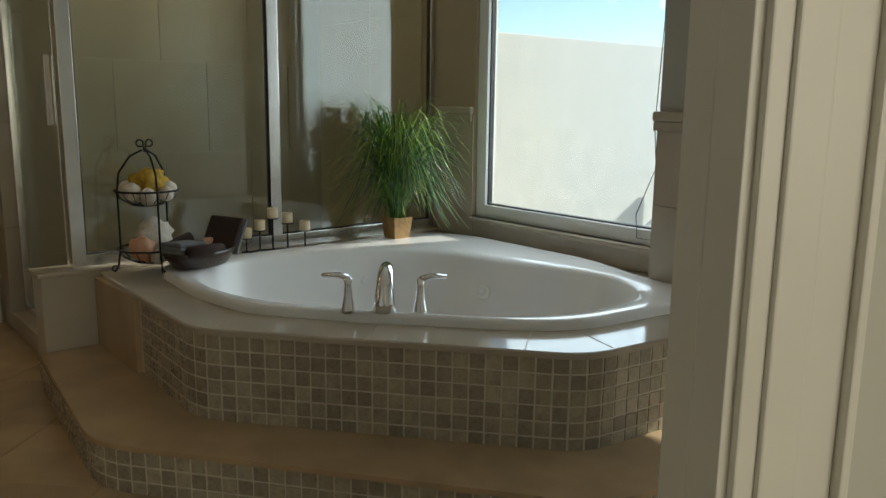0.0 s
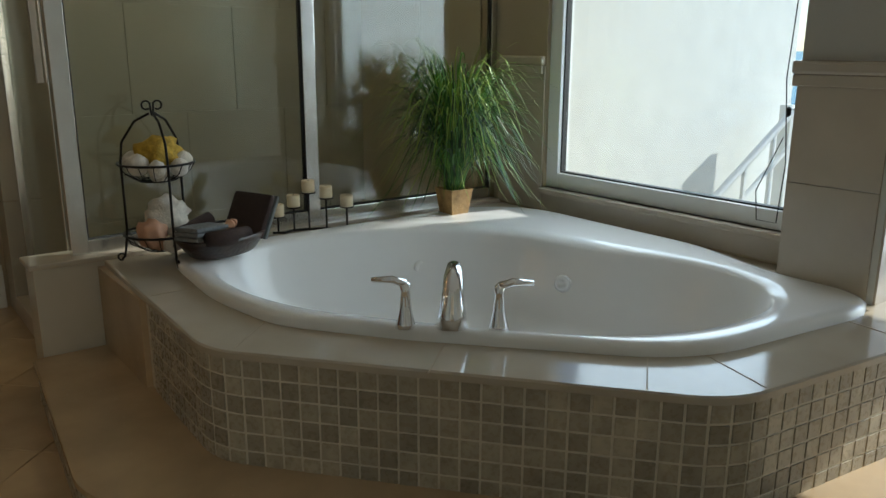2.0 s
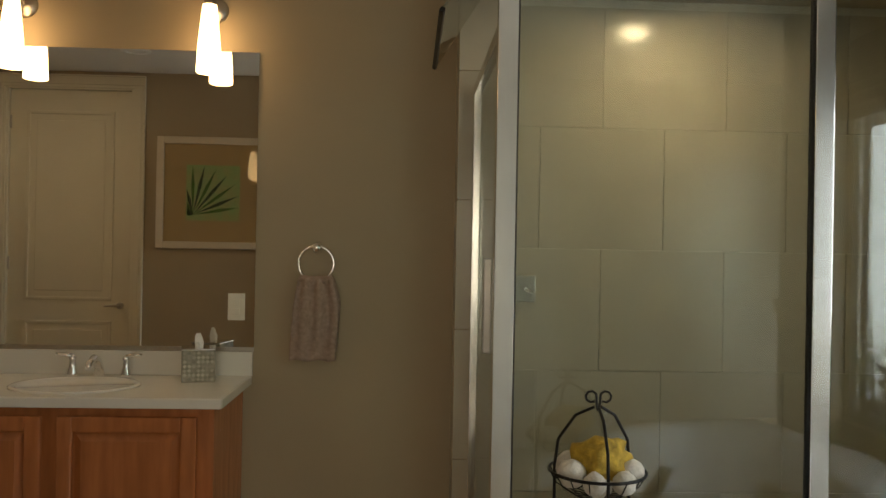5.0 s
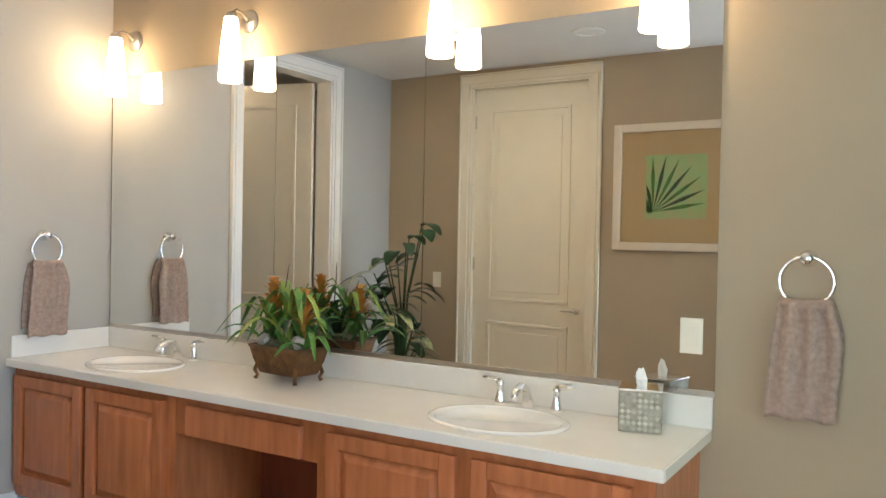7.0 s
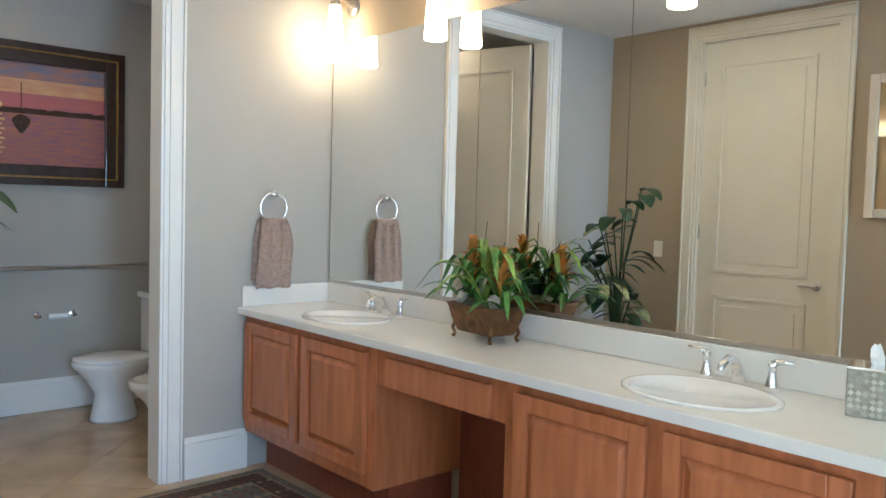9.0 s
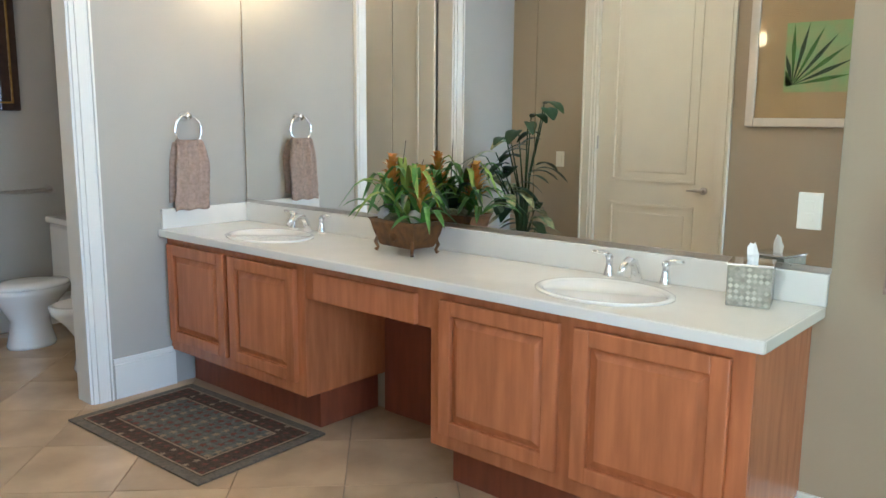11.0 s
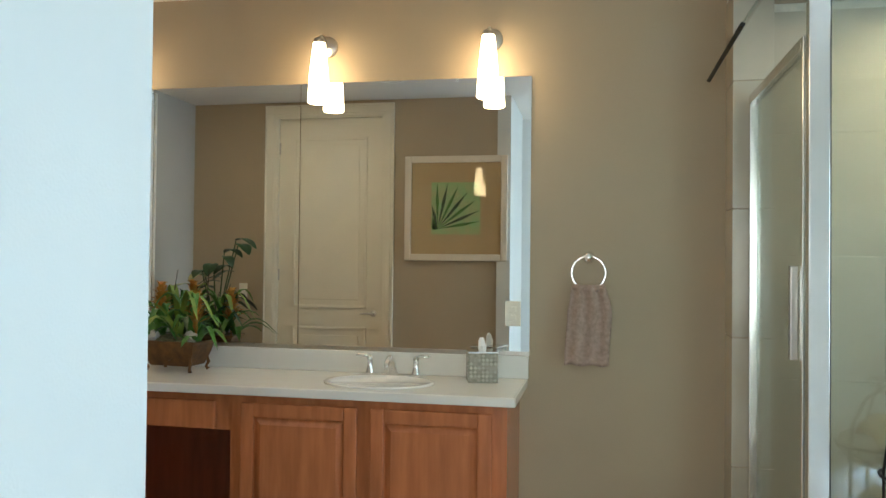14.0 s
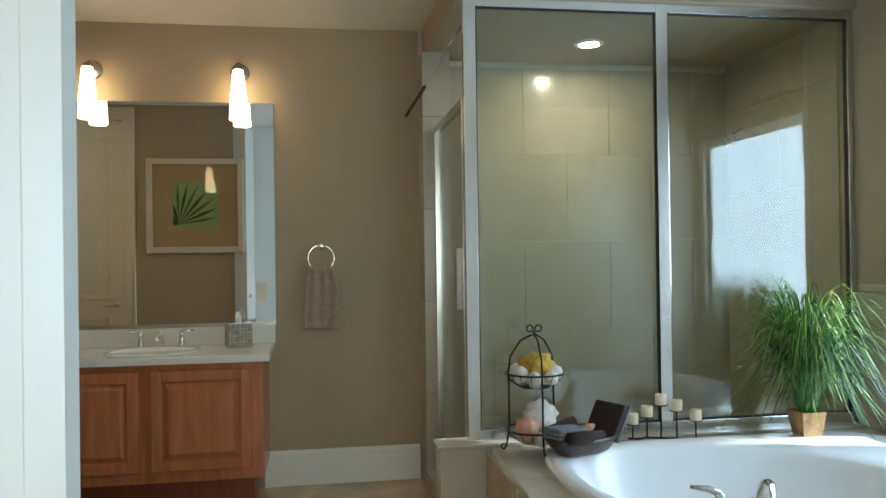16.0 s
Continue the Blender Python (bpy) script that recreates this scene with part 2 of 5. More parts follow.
def add_tube(bm, pts, radius, segs=8, closed=False):
    """A tube along points; radius is one number or one for each point."""
    pts = [Vector(p) for p in pts]
    n = len(pts)
    rs = radius if isinstance(radius, (list, tuple)) else [radius] * n
    rings, up = [], None
    for i, p in enumerate(pts):
        a = pts[(i - 1) % n] if closed or i else pts[0]
        b = pts[(i + 1) % n] if closed or i < n - 1 else pts[-1]
        d = (b - a).normalized()
        if up is None:
            up = Vector((0, 0, 1)) if abs(d.z) < 0.9 else Vector((1, 0, 0))
        s = d.cross(up).normalized()
        up = s.cross(d).normalized()
        rings.append([bm.verts.new(p + rs[i] * (s * math.cos(2 * math.pi * k / segs) + up * math.sin(2 * math.pi * k / segs))) for k in range(segs)])
    pairs = list(zip(rings, rings[1:])) + ([(rings[-1], rings[0])] if closed else [])
    for a, b in pairs:
        for k in range(segs):
            bm.faces.new((a[k], a[(k + 1) % segs], b[(k + 1) % segs], b[k]))
    if not closed:
        bm.faces.new(rings[0])
        bm.faces.new(rings[-1])
    return bm


def tube(pts, radius, segs=8, closed=False):
    return add_tube(bmesh.new(), pts, radius, segs, closed)


def circle(r, n=24, z=0.0, plane="xy"):
    out = []
    for i in range(n):
        c, s = r * math.cos(2 * math.pi * i / n), r * math.sin(2 * math.pi * i / n)
        out.append((c, s, z) if plane == "xy" else (c, z, s) if plane == "xz" else (z, c, s))
    return out


def blob(r, seed, rough=0.15, sub=3, m=None, squash=(1, 1, 1)):
    bm = bmesh.new()
    bmesh.ops.create_icosphere(bm, subdivisions=sub, radius=1)
    for v in bm.verts:
        k = 1 + rough * noise.noise(v.co * 2.2 + Vector((seed * 3.1, seed, 0))) + rough * 0.5 * noise.noise(v.co * 6 + Vector((0, seed, 0)))
        v.co = Vector([a * k * r * b for a, b in zip(v.co, squash)])
    if m is not None:
        bmesh.ops.transform(bm, matrix=m, verts=bm.verts)
    return bm


def wall_boxes(axis, at, lo, hi, z0, z1, holes=()):
    """A wall across axis, from at[0] to at[1], along the other axis from lo to hi, with holes (a, b, za, zb) that go through it."""
    bm = bmesh.new()

    def put(a, b, c, d):
        if b - a > 1e-4 and d - c > 1e-4:
            add_box(bm, (at[0], a, c) if axis == "x" else (a, at[0], c), (at[1], b, d) if axis == "x" else (b, at[1], d))
    edge = lo
    for a, b, c, d in sorted(holes):
        put(edge, a, z0, z1)
        put(a, b, z0, c)
        put(a, b, d, z1)
        edge = b
    put(edge, hi, z0, z1)
    return bm


def fillet(points, radius, steps=7):
    """An open line with its inner corners rounded."""
    pts = [Vector(p) for p in points]
    out = [pts[0]]
    for a, b, c in zip(pts, pts[1:], pts[2:]):
        u, w = (a - b).normalized(), (c - b).normalized()
        half = u.angle(w) / 2
        cut = radius / math.tan(half)
        p, q = b + u * cut, b + w * cut
        mid = b + (u + w).normalized() * (radius / math.sin(half))
        a0 = (p - mid)
        ang = a0.angle(q - mid)
        sign = 1 if a0.x * (q - mid).y - a0.y * (q - mid).x > 0 else -1
        for k in range(steps + 1):
            t = sign * ang * k / steps
            out.append(mid + Vector((a0.x * math.cos(t) - a0.y * math.sin(t), a0.x * math.sin(t) + a0.y * math.cos(t))))
    out.append(pts[-1])
    return out


def prism(line, z0, z1, bevel=0.0):
    bm = bmesh.new()
    low = [bm.verts.new((p[0], p[1], z0)) for p in line]
    top = [bm.verts.new((p[0], p[1], z1)) for p in line]
    n = len(line)
    for i in range(n):
        bm.faces.new((low[i], low[(i + 1) % n], top[(i + 1) % n], top[i]))
    bm.faces.new(low)
    f = bm.faces.new(top)
    if bevel:
        bmesh.ops.bevel(bm, geom=list(f.edges), offset=bevel, segments=2, affect="EDGES")
    return bm


def along(line, step):
    """Places every step metres along a line: point, and the angle in degrees of the way there."""
    out, left = [], step / 2
    for a, b in zip(line, line[1:]):
        d = (b - a).length
        while left <= d:
            out.append((a.lerp(b, left / d), math.degrees(math.atan2((b - a).y, (b - a).x))))
            left += step
        left -= d
    return out


# ---- structure ----
NORTH, WEST, SOUTH, EASTW, CEIL = 4.93, -3.28, 2.30, 2.88, 2.785
GLASS_Y, SHOWER_X = 3.70, 0.885
setting(part("wall_north", wall_boxes("y", (NORTH, NORTH + 0.15), WEST, SHOWER_X - 0.08, 0, CEIL), TAUPE), "taupe painted wall behind the double vanity", "wall")
setting(part("wall_shower_north", wall_boxes("y", (NORTH + 0.02, NORTH + 0.15), SHOWER_X - 0.08, 3.3, 0, CEIL), MOSAIC_JOINT), "backing wall of the tiled shower", "wall")
setting(part("wall_west", wall_boxes("x", (WEST - 0.12, WEST), SOUTH, NORTH, 0, CEIL, [(3.05, 3.96, 0, 2.665)]), GREY), "grey painted wall with a doorway to the toilet room", "wall")
setting(part("wall_south", wall_boxes("y", (SOUTH - 0.12, SOUTH), WEST, -0.585, 0, CEIL, [(-2.51, -1.55, 0, 2.67)]), TAUPE), "taupe painted wall opposite the mirror", "wall")
setting(part("wall_passage", wall_boxes("x", (-0.585, -0.475), 1.36, SOUTH + 0.012, 0, CEIL), PALE), "pale painted wall end beside the entry", "wall")
setting(part("wall_east", wall_boxes("x", (EASTW, EASTW + 0.16), 1.71, NORTH + 0.02, 0, CEIL, [(2.02, 3.33, 0.61, 2.56)]), TAUPE), "outer wall with the bath window", "wall")
setting(part("wall_pilaster", wall_boxes("x", (2.68, EASTW), 1.71, 2.00, 0.49, CEIL), GREY), "grey wall return beside the bath window", "wall")
# Out of view; length and height are set to keep sun off the tub.
setting(part("wall_sun_block", wall_boxes("y", (1.71, 1.86), EASTW + 0.16, 7.0, -0.4, CEIL + 2.4), STUCCO), "unseen wing wall added to block the sun", "wall")
setting(part("wall_alcove_north", wall_boxes("y", (1.69, 1.71), 2.68, 4.3, 0.49, CEIL), PALE), "pale wall face beside the tub deck", "wall")
# Unseen; the balcony opening's height is set to shape the sun patch.
setting(part("wall_wing_east", wall_boxes("x", (4.30, 4.42), -0.06, 1.71, 0, CEIL, [(0.25, 1.60, 0.02, 1.6)]), PALE), "unseen wall with the balcony door opening, cut low to limit the sun", "wall")
setting(part("wall_wing_south", wall_boxes("y", (-0.06, 0.06), 1.45, 4.30, 0, CEIL), PALE), "pale wall of the alcove", "wall")
setting(part("wall_bedroom_south", wall_boxes("y", (-3.12, -3.0), -2.6, 2.4, 0, CEIL), PALE), "pale bedroom wall", "wall")
setting(part("wall_bedroom_west", wall_boxes("x", (-2.6, -2.48), -3.0, SOUTH - 0.12, 0, CEIL), PALE), "pale bedroom wall", "wall")
setting(part("wall_bedroom_east", wall_boxes("x", (2.28, 2.4), -3.0, -0.06, 0, CEIL), PALE), "pale bedroom wall", "wall")
setting(part("wall_toilet_north", wall_boxes("y", (4.66, 4.78), -5.2, WEST - 0.12, 0, CEIL), GREY), "grey toilet room wall", "wall")
setting(part("wall_toilet_west", wall_boxes("x", (-5.2, -5.08), 2.2, 4.66, 0, CEIL), GREY), "grey toilet room wall with a painting", "wall")
setting(part("wall_toilet_south", wall_boxes("y", (2.08, 2.2), -5.2, WEST - 0.12, 0, CEIL), GREY), "grey toilet room wall", "wall")
# slanted entry wall with its opening
ENTRY_W, ENTRY_E = Vector((-0.135, 1.035)), Vector((0.725, 0.60))
slant = math.degrees(math.atan2((ENTRY_E - ENTRY_W).y, (ENTRY_E - ENTRY_W).x))
gap = (ENTRY_E - ENTRY_W).length
M_ENTRY = pose(ENTRY_W.x, ENTRY_W.y, 0, 0, 0, slant)
entry = bmesh.new()
add_box(entry, (-0.56, -0.13, 0), (-0.018, -0.01, CEIL), m=M_ENTRY)
add_box(entry, (gap + 0.018, -0.13, 0), (gap + 1.15, -0.01, CEIL), m=M_ENTRY)
add_box(entry, (-0.018, -0.13, 2.62), (gap + 0.018, -0.01, CEIL), m=M_ENTRY)
setting(part("wall_entry", entry, PALE), "slanted entry wall with a wide opening", "wall")


def casing(name, m, w, h, label, mat_=TRIM, depth=0.14, width=0.10):
    """Door lining and stepped casing on the face y = 0 towards +y; the opening runs from x = 0 to w."""
    t = thing(name, label, "door casing", kind="structure")
    t.matrix_basis = m
    for x in (0.0, w - 0.016):
        part("jamb", box((x, -depth, 0), (x + 0.016, 0.0, h), 0.002), mat_, t)
    part("jamb", box((0.016, -depth, h - 0.016), (w - 0.016, 0.0, h), 0.002), mat_, t)
    for sgn, x in ((-1, 0.004), (1, w - 0.004)):
        bm = bmesh.new()
        for a, b, d in ((0, 0.025, 0.012), (0.025, 0.07, 0.019), (0.07, width - 0.012, 0.015), (width - 0.012, width, 0.028)):
            lo, hi = sorted((x + sgn * a, x + sgn * b))
            add_box(bm, (lo, 0.0, 0), (hi, d, h - 0.004 + a), 0.003)
        part("casing_leg", bm, mat_, t)
    bm = bmesh.new()
    for a, b, d in ((0, 0.025, 0.012), (0.025, 0.07, 0.019), (0.07, width - 0.012, 0.015), (width - 0.012, width, 0.028)):
        add_box(bm, (0.004 - width, 0.0005, h - 0.004 + a), (w - 0.004 + width, d + 0.0015, h - 0.004 + b), 0.003)
    part("casing_head", bm, mat_, t)
    return t


casing("entry_casing", M_ENTRY @ Matrix.Translation((0, -0.01, 0)), gap, 2.60, "white painted casing round the slanted entry", depth=0.06)
casing("entry_casing_bedroom", M_ENTRY @ Matrix.Translation((gap, -0.13, 0)) @ pose(0, 0, 0, 0, 0, 180), gap, 2.60, "white moulded casing on the bedroom side of the entry", depth=0.06, width=0.13)
casing("toilet_door_casing", pose(WEST, 3.96, 0, 0, 0, -90), 0.91, 2.655, "white moulded casing round the toilet room doorway")
casing("closet_door_casing", pose(-2.51, SOUTH, 0), 0.96, 2.66, "cream moulded casing round the closed door", CREAM, 0.12)


def panel_door(name, m, w, h, label, material):
    """A two-panel slab; its face looks along +y, its hinge side is x = 0."""
    t = thing(name, label, "door", kind="structure")
    t.matrix_basis = m
    slab = part("door_slab", box((0, -0.02, 0.01), (w, 0.016, h), 0.002), material, t)
    for z0, z1 in ((0.22, 0.86), (1.02, h - 0.16)):
        bm = bmesh.new()
        for lo, hi in (((0.13, 0, z0), (0.155, 0, z1)), ((w - 0.155, 0, z0), (w - 0.13, 0, z1)), ((0.13, 0, z0), (w - 0.13, 0, z0 + 0.025)), ((0.13, 0, z1 - 0.025), (w - 0.13, 0, z1))):
            for s in (-1, 1):
                add_box(bm, (lo[0], 0.010 if s > 0 else -0.028, lo[2]), (hi[0], 0.026 if s > 0 else -0.014, hi[2]), 0.004)
        part("panel_moulding", bm, material, t)
        part("raised_panel", box((0.20, 0.012, z0 + 0.07), (w - 0.20, 0.021, z1 - 0.07), 0.006), material, t)
    lever = part("door_lever", lathe([(0.027, 0), (0.027, 0.008), (0.011, 0.012), (0.011, 0.05)], 20, pose(w - 0.065, 0.016, 0.98, -90, 0, 0)), NICKEL, t, "brushed nickel lever")
    part("lever_arm", tube([(w - 0.065, 0.06, 0.98), (w - 0.10, 0.062, 0.982), (w - 0.17, 0.058, 0.978)], [0.011, 0.009, 0.006]), NICKEL, lever)
    for z in (0.25, 1.3, h - 0.25):
        part("hinge", box((-0.008, 0.0, z - 0.05), (0.012, 0.022, z + 0.05), 0.003), NICKEL, t)
    return t


panel_door("closet_door", pose(-2.492, SOUTH - 0.045, 0), 0.924, 2.64, "closed cream two-panel door with a nickel lever", CREAM)
panel_door("toilet_door", pose(WEST - 0.15, 3.09, 0, 0, 0, 165), 0.88, 2.63, "cream two-panel door standing open into the toilet room", CREAM)

# ceilings
setting(part("ceiling", box((-5.3, -3.2, CEIL), (4.5, 5.1, CEIL + 0.1)), CEILING), "flat off-white ceiling", "ceiling")
setting(part("shower_soffit", box((SHOWER_X - 0.05, GLASS_Y - 0.05, 2.61), (EASTW, NORTH + 0.01, CEIL - 0.003)), TAUPE), "painted soffit above the shower", "ceiling")

# floor base
setting(part("floor", box((-5.3, -3.2, -0.12), (4.4, 5.1, -0.008)), GROUT), "sand-coloured mortar bed under the tiles", "floor")


def baseboard(name, lo, hi, m=None, label="tall white painted baseboard"):
    bm = box(lo, (hi[0], hi[1], 0.185), 0.003)
    (x0, y0, _), (x1, y1, _) = lo, hi
    cx, cy = (0.007 if x1 - x0 < 0.05 else 0), (0.007 if y1 - y0 < 0.05 else 0)
    add_box(bm, (x0 + cx * 0, y0 + cy, 0.185), (x1 - cx, y1, 0.215), 0.004)
    setting(part(name, bm, TRIM), label, "baseboard")


baseboard("baseboard_north", (-0.16, NORTH - 0.02, 0), (SHOWER_X - 0.10, NORTH, 0))
baseboard("baseboard_west", (WEST, 4.07, 0), (WEST + 0.02, 4.42, 0))
baseboard("baseboard_west_south", (WEST, SOUTH, 0), (WEST + 0.02, 2.94, 0))
baseboard("baseboard_south", (WEST + 0.02, SOUTH, 0), (-2.62, SOUTH + 0.02, 0))
baseboard("baseboard_south_east", (-1.44, SOUTH, 0), (-0.477, SOUTH + 0.02, 0))
baseboard("baseboard_toilet", (-5.08, 2.2, 0), (-5.06, 4.66, 0))
baseboard("baseboard_toilet_north", (-5.06, 4.64, 0), (WEST - 0.12, 4.66, 0))

# ---- tub platform ----
LIP = fillet([(0.975, 3.64), (0.935, 2.57), (1.76, 1.57), (2.95, 1.42)], 0.24)
RISE = fillet([(0.70, 3.64), (0.61, 2.60), (1.57, 1.33), (2.95, 1.08)], 0.30)
BACK = [Vector((2.95, 3.64))]
STEP_Z, DECK_Z = 0.165, 0.49


def inset(line, d):
    """The line shifted by d to its right-hand side (towards the room)."""
    out = []
    for i, p in enumerate(line):
        a, b = line[max(i - 1, 0)], line[min(i + 1, len(line) - 1)]
        w = (b - a).normalized()
        out.append(p + Vector((w.y, -w.x)) * d)
    return out


step = thing("bath_step", "stone-topped bath step with a mosaic riser", "step", kind="structure")
part("step_core", prism(inset(RISE, 0.009) + BACK, -0.005, STEP_Z - 0.02), MOSAIC_JOINT, step)
part("step_tread", prism(inset(RISE, 0.022) + BACK, STEP_Z - 0.018, STEP_Z, 0.006), STEPSTONE, step, "tan limestone tread")
deck = thing("tub_deck", "tub platform faced with tumbled marble mosaic", "tub platform", kind="structure")
part("deck_core", prism(inset(LIP, 0.009) + inset(LIP, -0.04)[::-1], STEP_Z, DECK_Z - 0.022), MOSAIC_JOINT, deck)
part("side_panel", box((0.927, 3.15, STEP_Z), (0.962, 3.64, DECK_Z - 0.022), 0.002), STEPSTONE, deck, "plain brown stone panel")

# corner tub, its outlines as distances from a middle point
MID = Vector((1.90, 2.52))
TUB_OUT = [(1.14, 3.50), (1.09, 2.95), (1.14, 2.62), (1.37, 2.30), (1.80, 1.82), (1.96, 1.73), (2.67, 1.64), (2.67, 2.0), (2.80, 2.4), (2.80, 3.30), (2.60, 3.50)]
TUB_IN = [(1.22, 3.30), (1.15, 3.02), (1.22, 2.66), (1.60, 2.11), (1.86, 1.88), (2.10, 1.80), (2.44, 1.83), (2.58, 2.02), (2.60, 2.25), (2.50, 2.52), (2.42, 2.78), (2.36, 3.04), (2.10, 3.30), (1.72, 3.42), (1.40, 3.42)]


def reach(poly, ang):
    d, best = Vector((math.cos(ang), math.sin(ang))), 0.0
    for a, b in zip(poly, poly[1:] + poly[:1]):
        a, e = Vector(a) - MID, Vector(b) - Vector(a)
        den = d.x * e.y - d.y * e.x
        if abs(den) < 1e-9:
            continue
        r, s = (a.x * e.y - a.y * e.x) / den, (a.x * d.y - a.y * d.x) / den
        if r > 0 and -1e-6 <= s <= 1 + 1e-6:
            best = max(best, r)
    return best


SEGS = 144
ANG = [2 * math.pi * i / SEGS for i in range(SEGS)]


def rounded(values, span):
    n = len(values)
    return [sum(values[(i + k) % n] for k in range(-span, span + 1)) / (2 * span + 1) for i in range(n)]


R_OUT = rounded([reach(TUB_OUT, a) for a in ANG], 2)
R_IN = rounded([reach(TUB_IN, a) for a in ANG], 4)


def loft(rings, cap=True):
    bm = bmesh.new()
    made = [[bm.verts.new((MID.x + r * math.cos(a), MID.y + r * math.sin(a), z)) for r, a in zip(rs, angs)] for rs, angs, z in rings]
    n = len(made[0])
    for a, b in zip(made, made[1:]):
        for i in range(n):
            bm.faces.new((a[i], a[(i + 1) % n], b[(i + 1) % n], b[i]))
    if cap:
        bm.faces.new(made[-1])
    return bm


tub = thing("corner_bathtub", "white acrylic corner whirlpool tub set in a stone deck", "bathtub")
def mixr(k):
    return [a * (1 - k) + b * k for a, b in zip(R_OUT, R_IN)]
def shrunk(d, k=1.0):
    return [r * k - d for r in R_IN]
part("tub_shell", loft([(R_OUT, ANG, DECK_Z - 0.01), (R_OUT, ANG, DECK_Z + 0.022), ([r - 0.012 for r in R_OUT], ANG, DECK_Z + 0.033), ([r - 0.03 for r in R_OUT], ANG, DECK_Z + 0.036), (mixr(0.75), ANG, DECK_Z + 0.030),
     (mixr(1.0), ANG, DECK_Z + 0.026), (shrunk(0.012), ANG, DECK_Z + 0.012), (shrunk(0.03), ANG, DECK_Z - 0.03), (shrunk(0.07), ANG, 0.36), (shrunk(0.12), ANG, 0.24), (shrunk(0.20), ANG, 0.19), (shrunk(0.5, 0.9), ANG, 0.18)]), ACRYLIC, tub, smooth=True)
for ang, z in ((150, 0.36), (215, 0.34), (245, 0.34), (300, 0.36), (20, 0.37), (75, 0.36)):
    a = radians(ang)
    r = reach(TUB_IN, a) - 0.066
    jet = part("jet", lathe([(0.034, 0), (0.034, 0.006), (0.026, 0.012), (0.016, 0.012), (0.012, 0.004)], 24, Matrix.Translation((MID.x + r * math.cos(a), MID.y + r * math.sin(a), z)) @ Vector((-math.cos(a), -math.sin(a), 0.15)).to_track_quat("Z", "Y").to_matrix().to_4x4()), ACRYLIC, tub, "white jet nozzle", True)
a = radians(62)
part("overflow", lathe([(0.038, 0), (0.038, 0.008), (0.02, 0.013)], 24, Matrix.Translation((MID.x + 0.86 * math.cos(a), MID.y + 0.86 * math.sin(a), 0.47)) @ Vector((-math.cos(a), -math.sin(a), 0.2)).to_track_quat("Z", "Y").to_matrix().to_4x4()), CERAMIC, tub, "round overflow plate", True)

# deck slab with the tub's hole
lip_out = [tuple(p) for p in inset(LIP, 0.022)] + [(2.95, 3.64)]
extra = [math.atan2(p[1] - MID.y, p[0] - MID.x) % (2 * math.pi) for p in lip_out]
dang = sorted(set(ANG + extra))
d_out = [reach(lip_out, a) for a in dang]
d_in = [reach(TUB_OUT, a) - 0.03 for a in dang]
part("deck_top", loft([(d_in, dang, DECK_Z - 0.02), (d_out, dang, DECK_Z - 0.022), (d_out, dang, DECK_Z - 0.005), ([r - 0.005 for r in d_out], dang, DECK_Z), (d_in, dang, DECK_Z)], False), MARBLE, deck, "polished cream marble top")
for (x0, y0), (x1, y1) in (((0.98, 2.52), (1.13, 2.66)), ((1.28, 2.08), (1.44, 2.22)), ((1.62, 1.70), (1.80, 1.84)), ((1.86, 1.55), (1.92, 1.75)), ((2.45, 1.48), (2.47, 1.66)), ((0.95, 3.1), (1.09, 3.1))):
    d = Vector((x1 - x0, y1 - y0))
    part("deck_joint", box((0, -0.0015, 0), (d.length, 0.0015, 0.0012), 0, pose(x0, y0, DECK_Z, 0, 0, math.degrees(math.atan2(d.y, d.x)))), GROUT, deck)

# straight run of deck and step into the alcove
part("deck_core", box((2.951, 1.412, STEP_Z), (4.295, 1.46, DECK_Z - 0.022)), MOSAIC_JOINT, deck)
part("deck_top", box((2.951, 1.399, DECK_Z - 0.022), (4.295, 1.681, DECK_Z), 0.004), MARBLE, deck, "polished cream marble top")
part("step_core", box((2.951, 1.072, -0.005), (4.295, 1.411, STEP_Z - 0.02)), MOSAIC_JOINT, step)
part("step_tread", box((2.951, 1.058, STEP_Z - 0.018), (4.295, 1.411, STEP_Z), 0.005), STEPSTONE, step, "tan limestone tread")

knee = thing("knee_wall", "tiled knee wall under the shower glass", "wall", kind="structure")
part("knee_core", box((0.715, 3.645, 0), (EASTW, 3.79, 0.487), 0.002), SHOWER_TILE, knee)
part("knee_cap", box((0.70, 3.63, 0.4875), (EASTW, 3.80, 0.507), 0.006), MARBLE, knee, "polished cream marble cap")

# ---- bath wall tiles, trim, window ----
wains = thing("wainscot", "cream marble wainscot tiles round the bath window", "wall tile", kind="structure")
for lo, hi in (((2.872, 3.335, 0.50), (2.88, 3.64, 1.17)), ((2.872, 2.0, 0.50), (2.88, 3.332, 0.585)), ((2.672, 1.71, 0.49), (2.68, 2.0, 0.83)), ((2.672, 1.71, 0.833), (2.68, 2.0, 1.17)), ((2.68, 2.0, 0.5), (2.872, 2.008, 1.17)),
               ((2.68, 1.682, 0.49), (3.27, 1.69, 0.83)), ((2.68, 1.682, 0.833), (3.27, 1.69, 1.17)), ((3.273, 1.682, 0.49), (3.9, 1.69, 0.83)), ((3.273, 1.682, 0.833), (3.9, 1.69, 1.17))):
    part("tile", box(lo, hi, 0.001), MARBLE, wains)
rail = thing("chair_rail", "rounded stone chair rail above the wainscot", "trim", kind="structure")
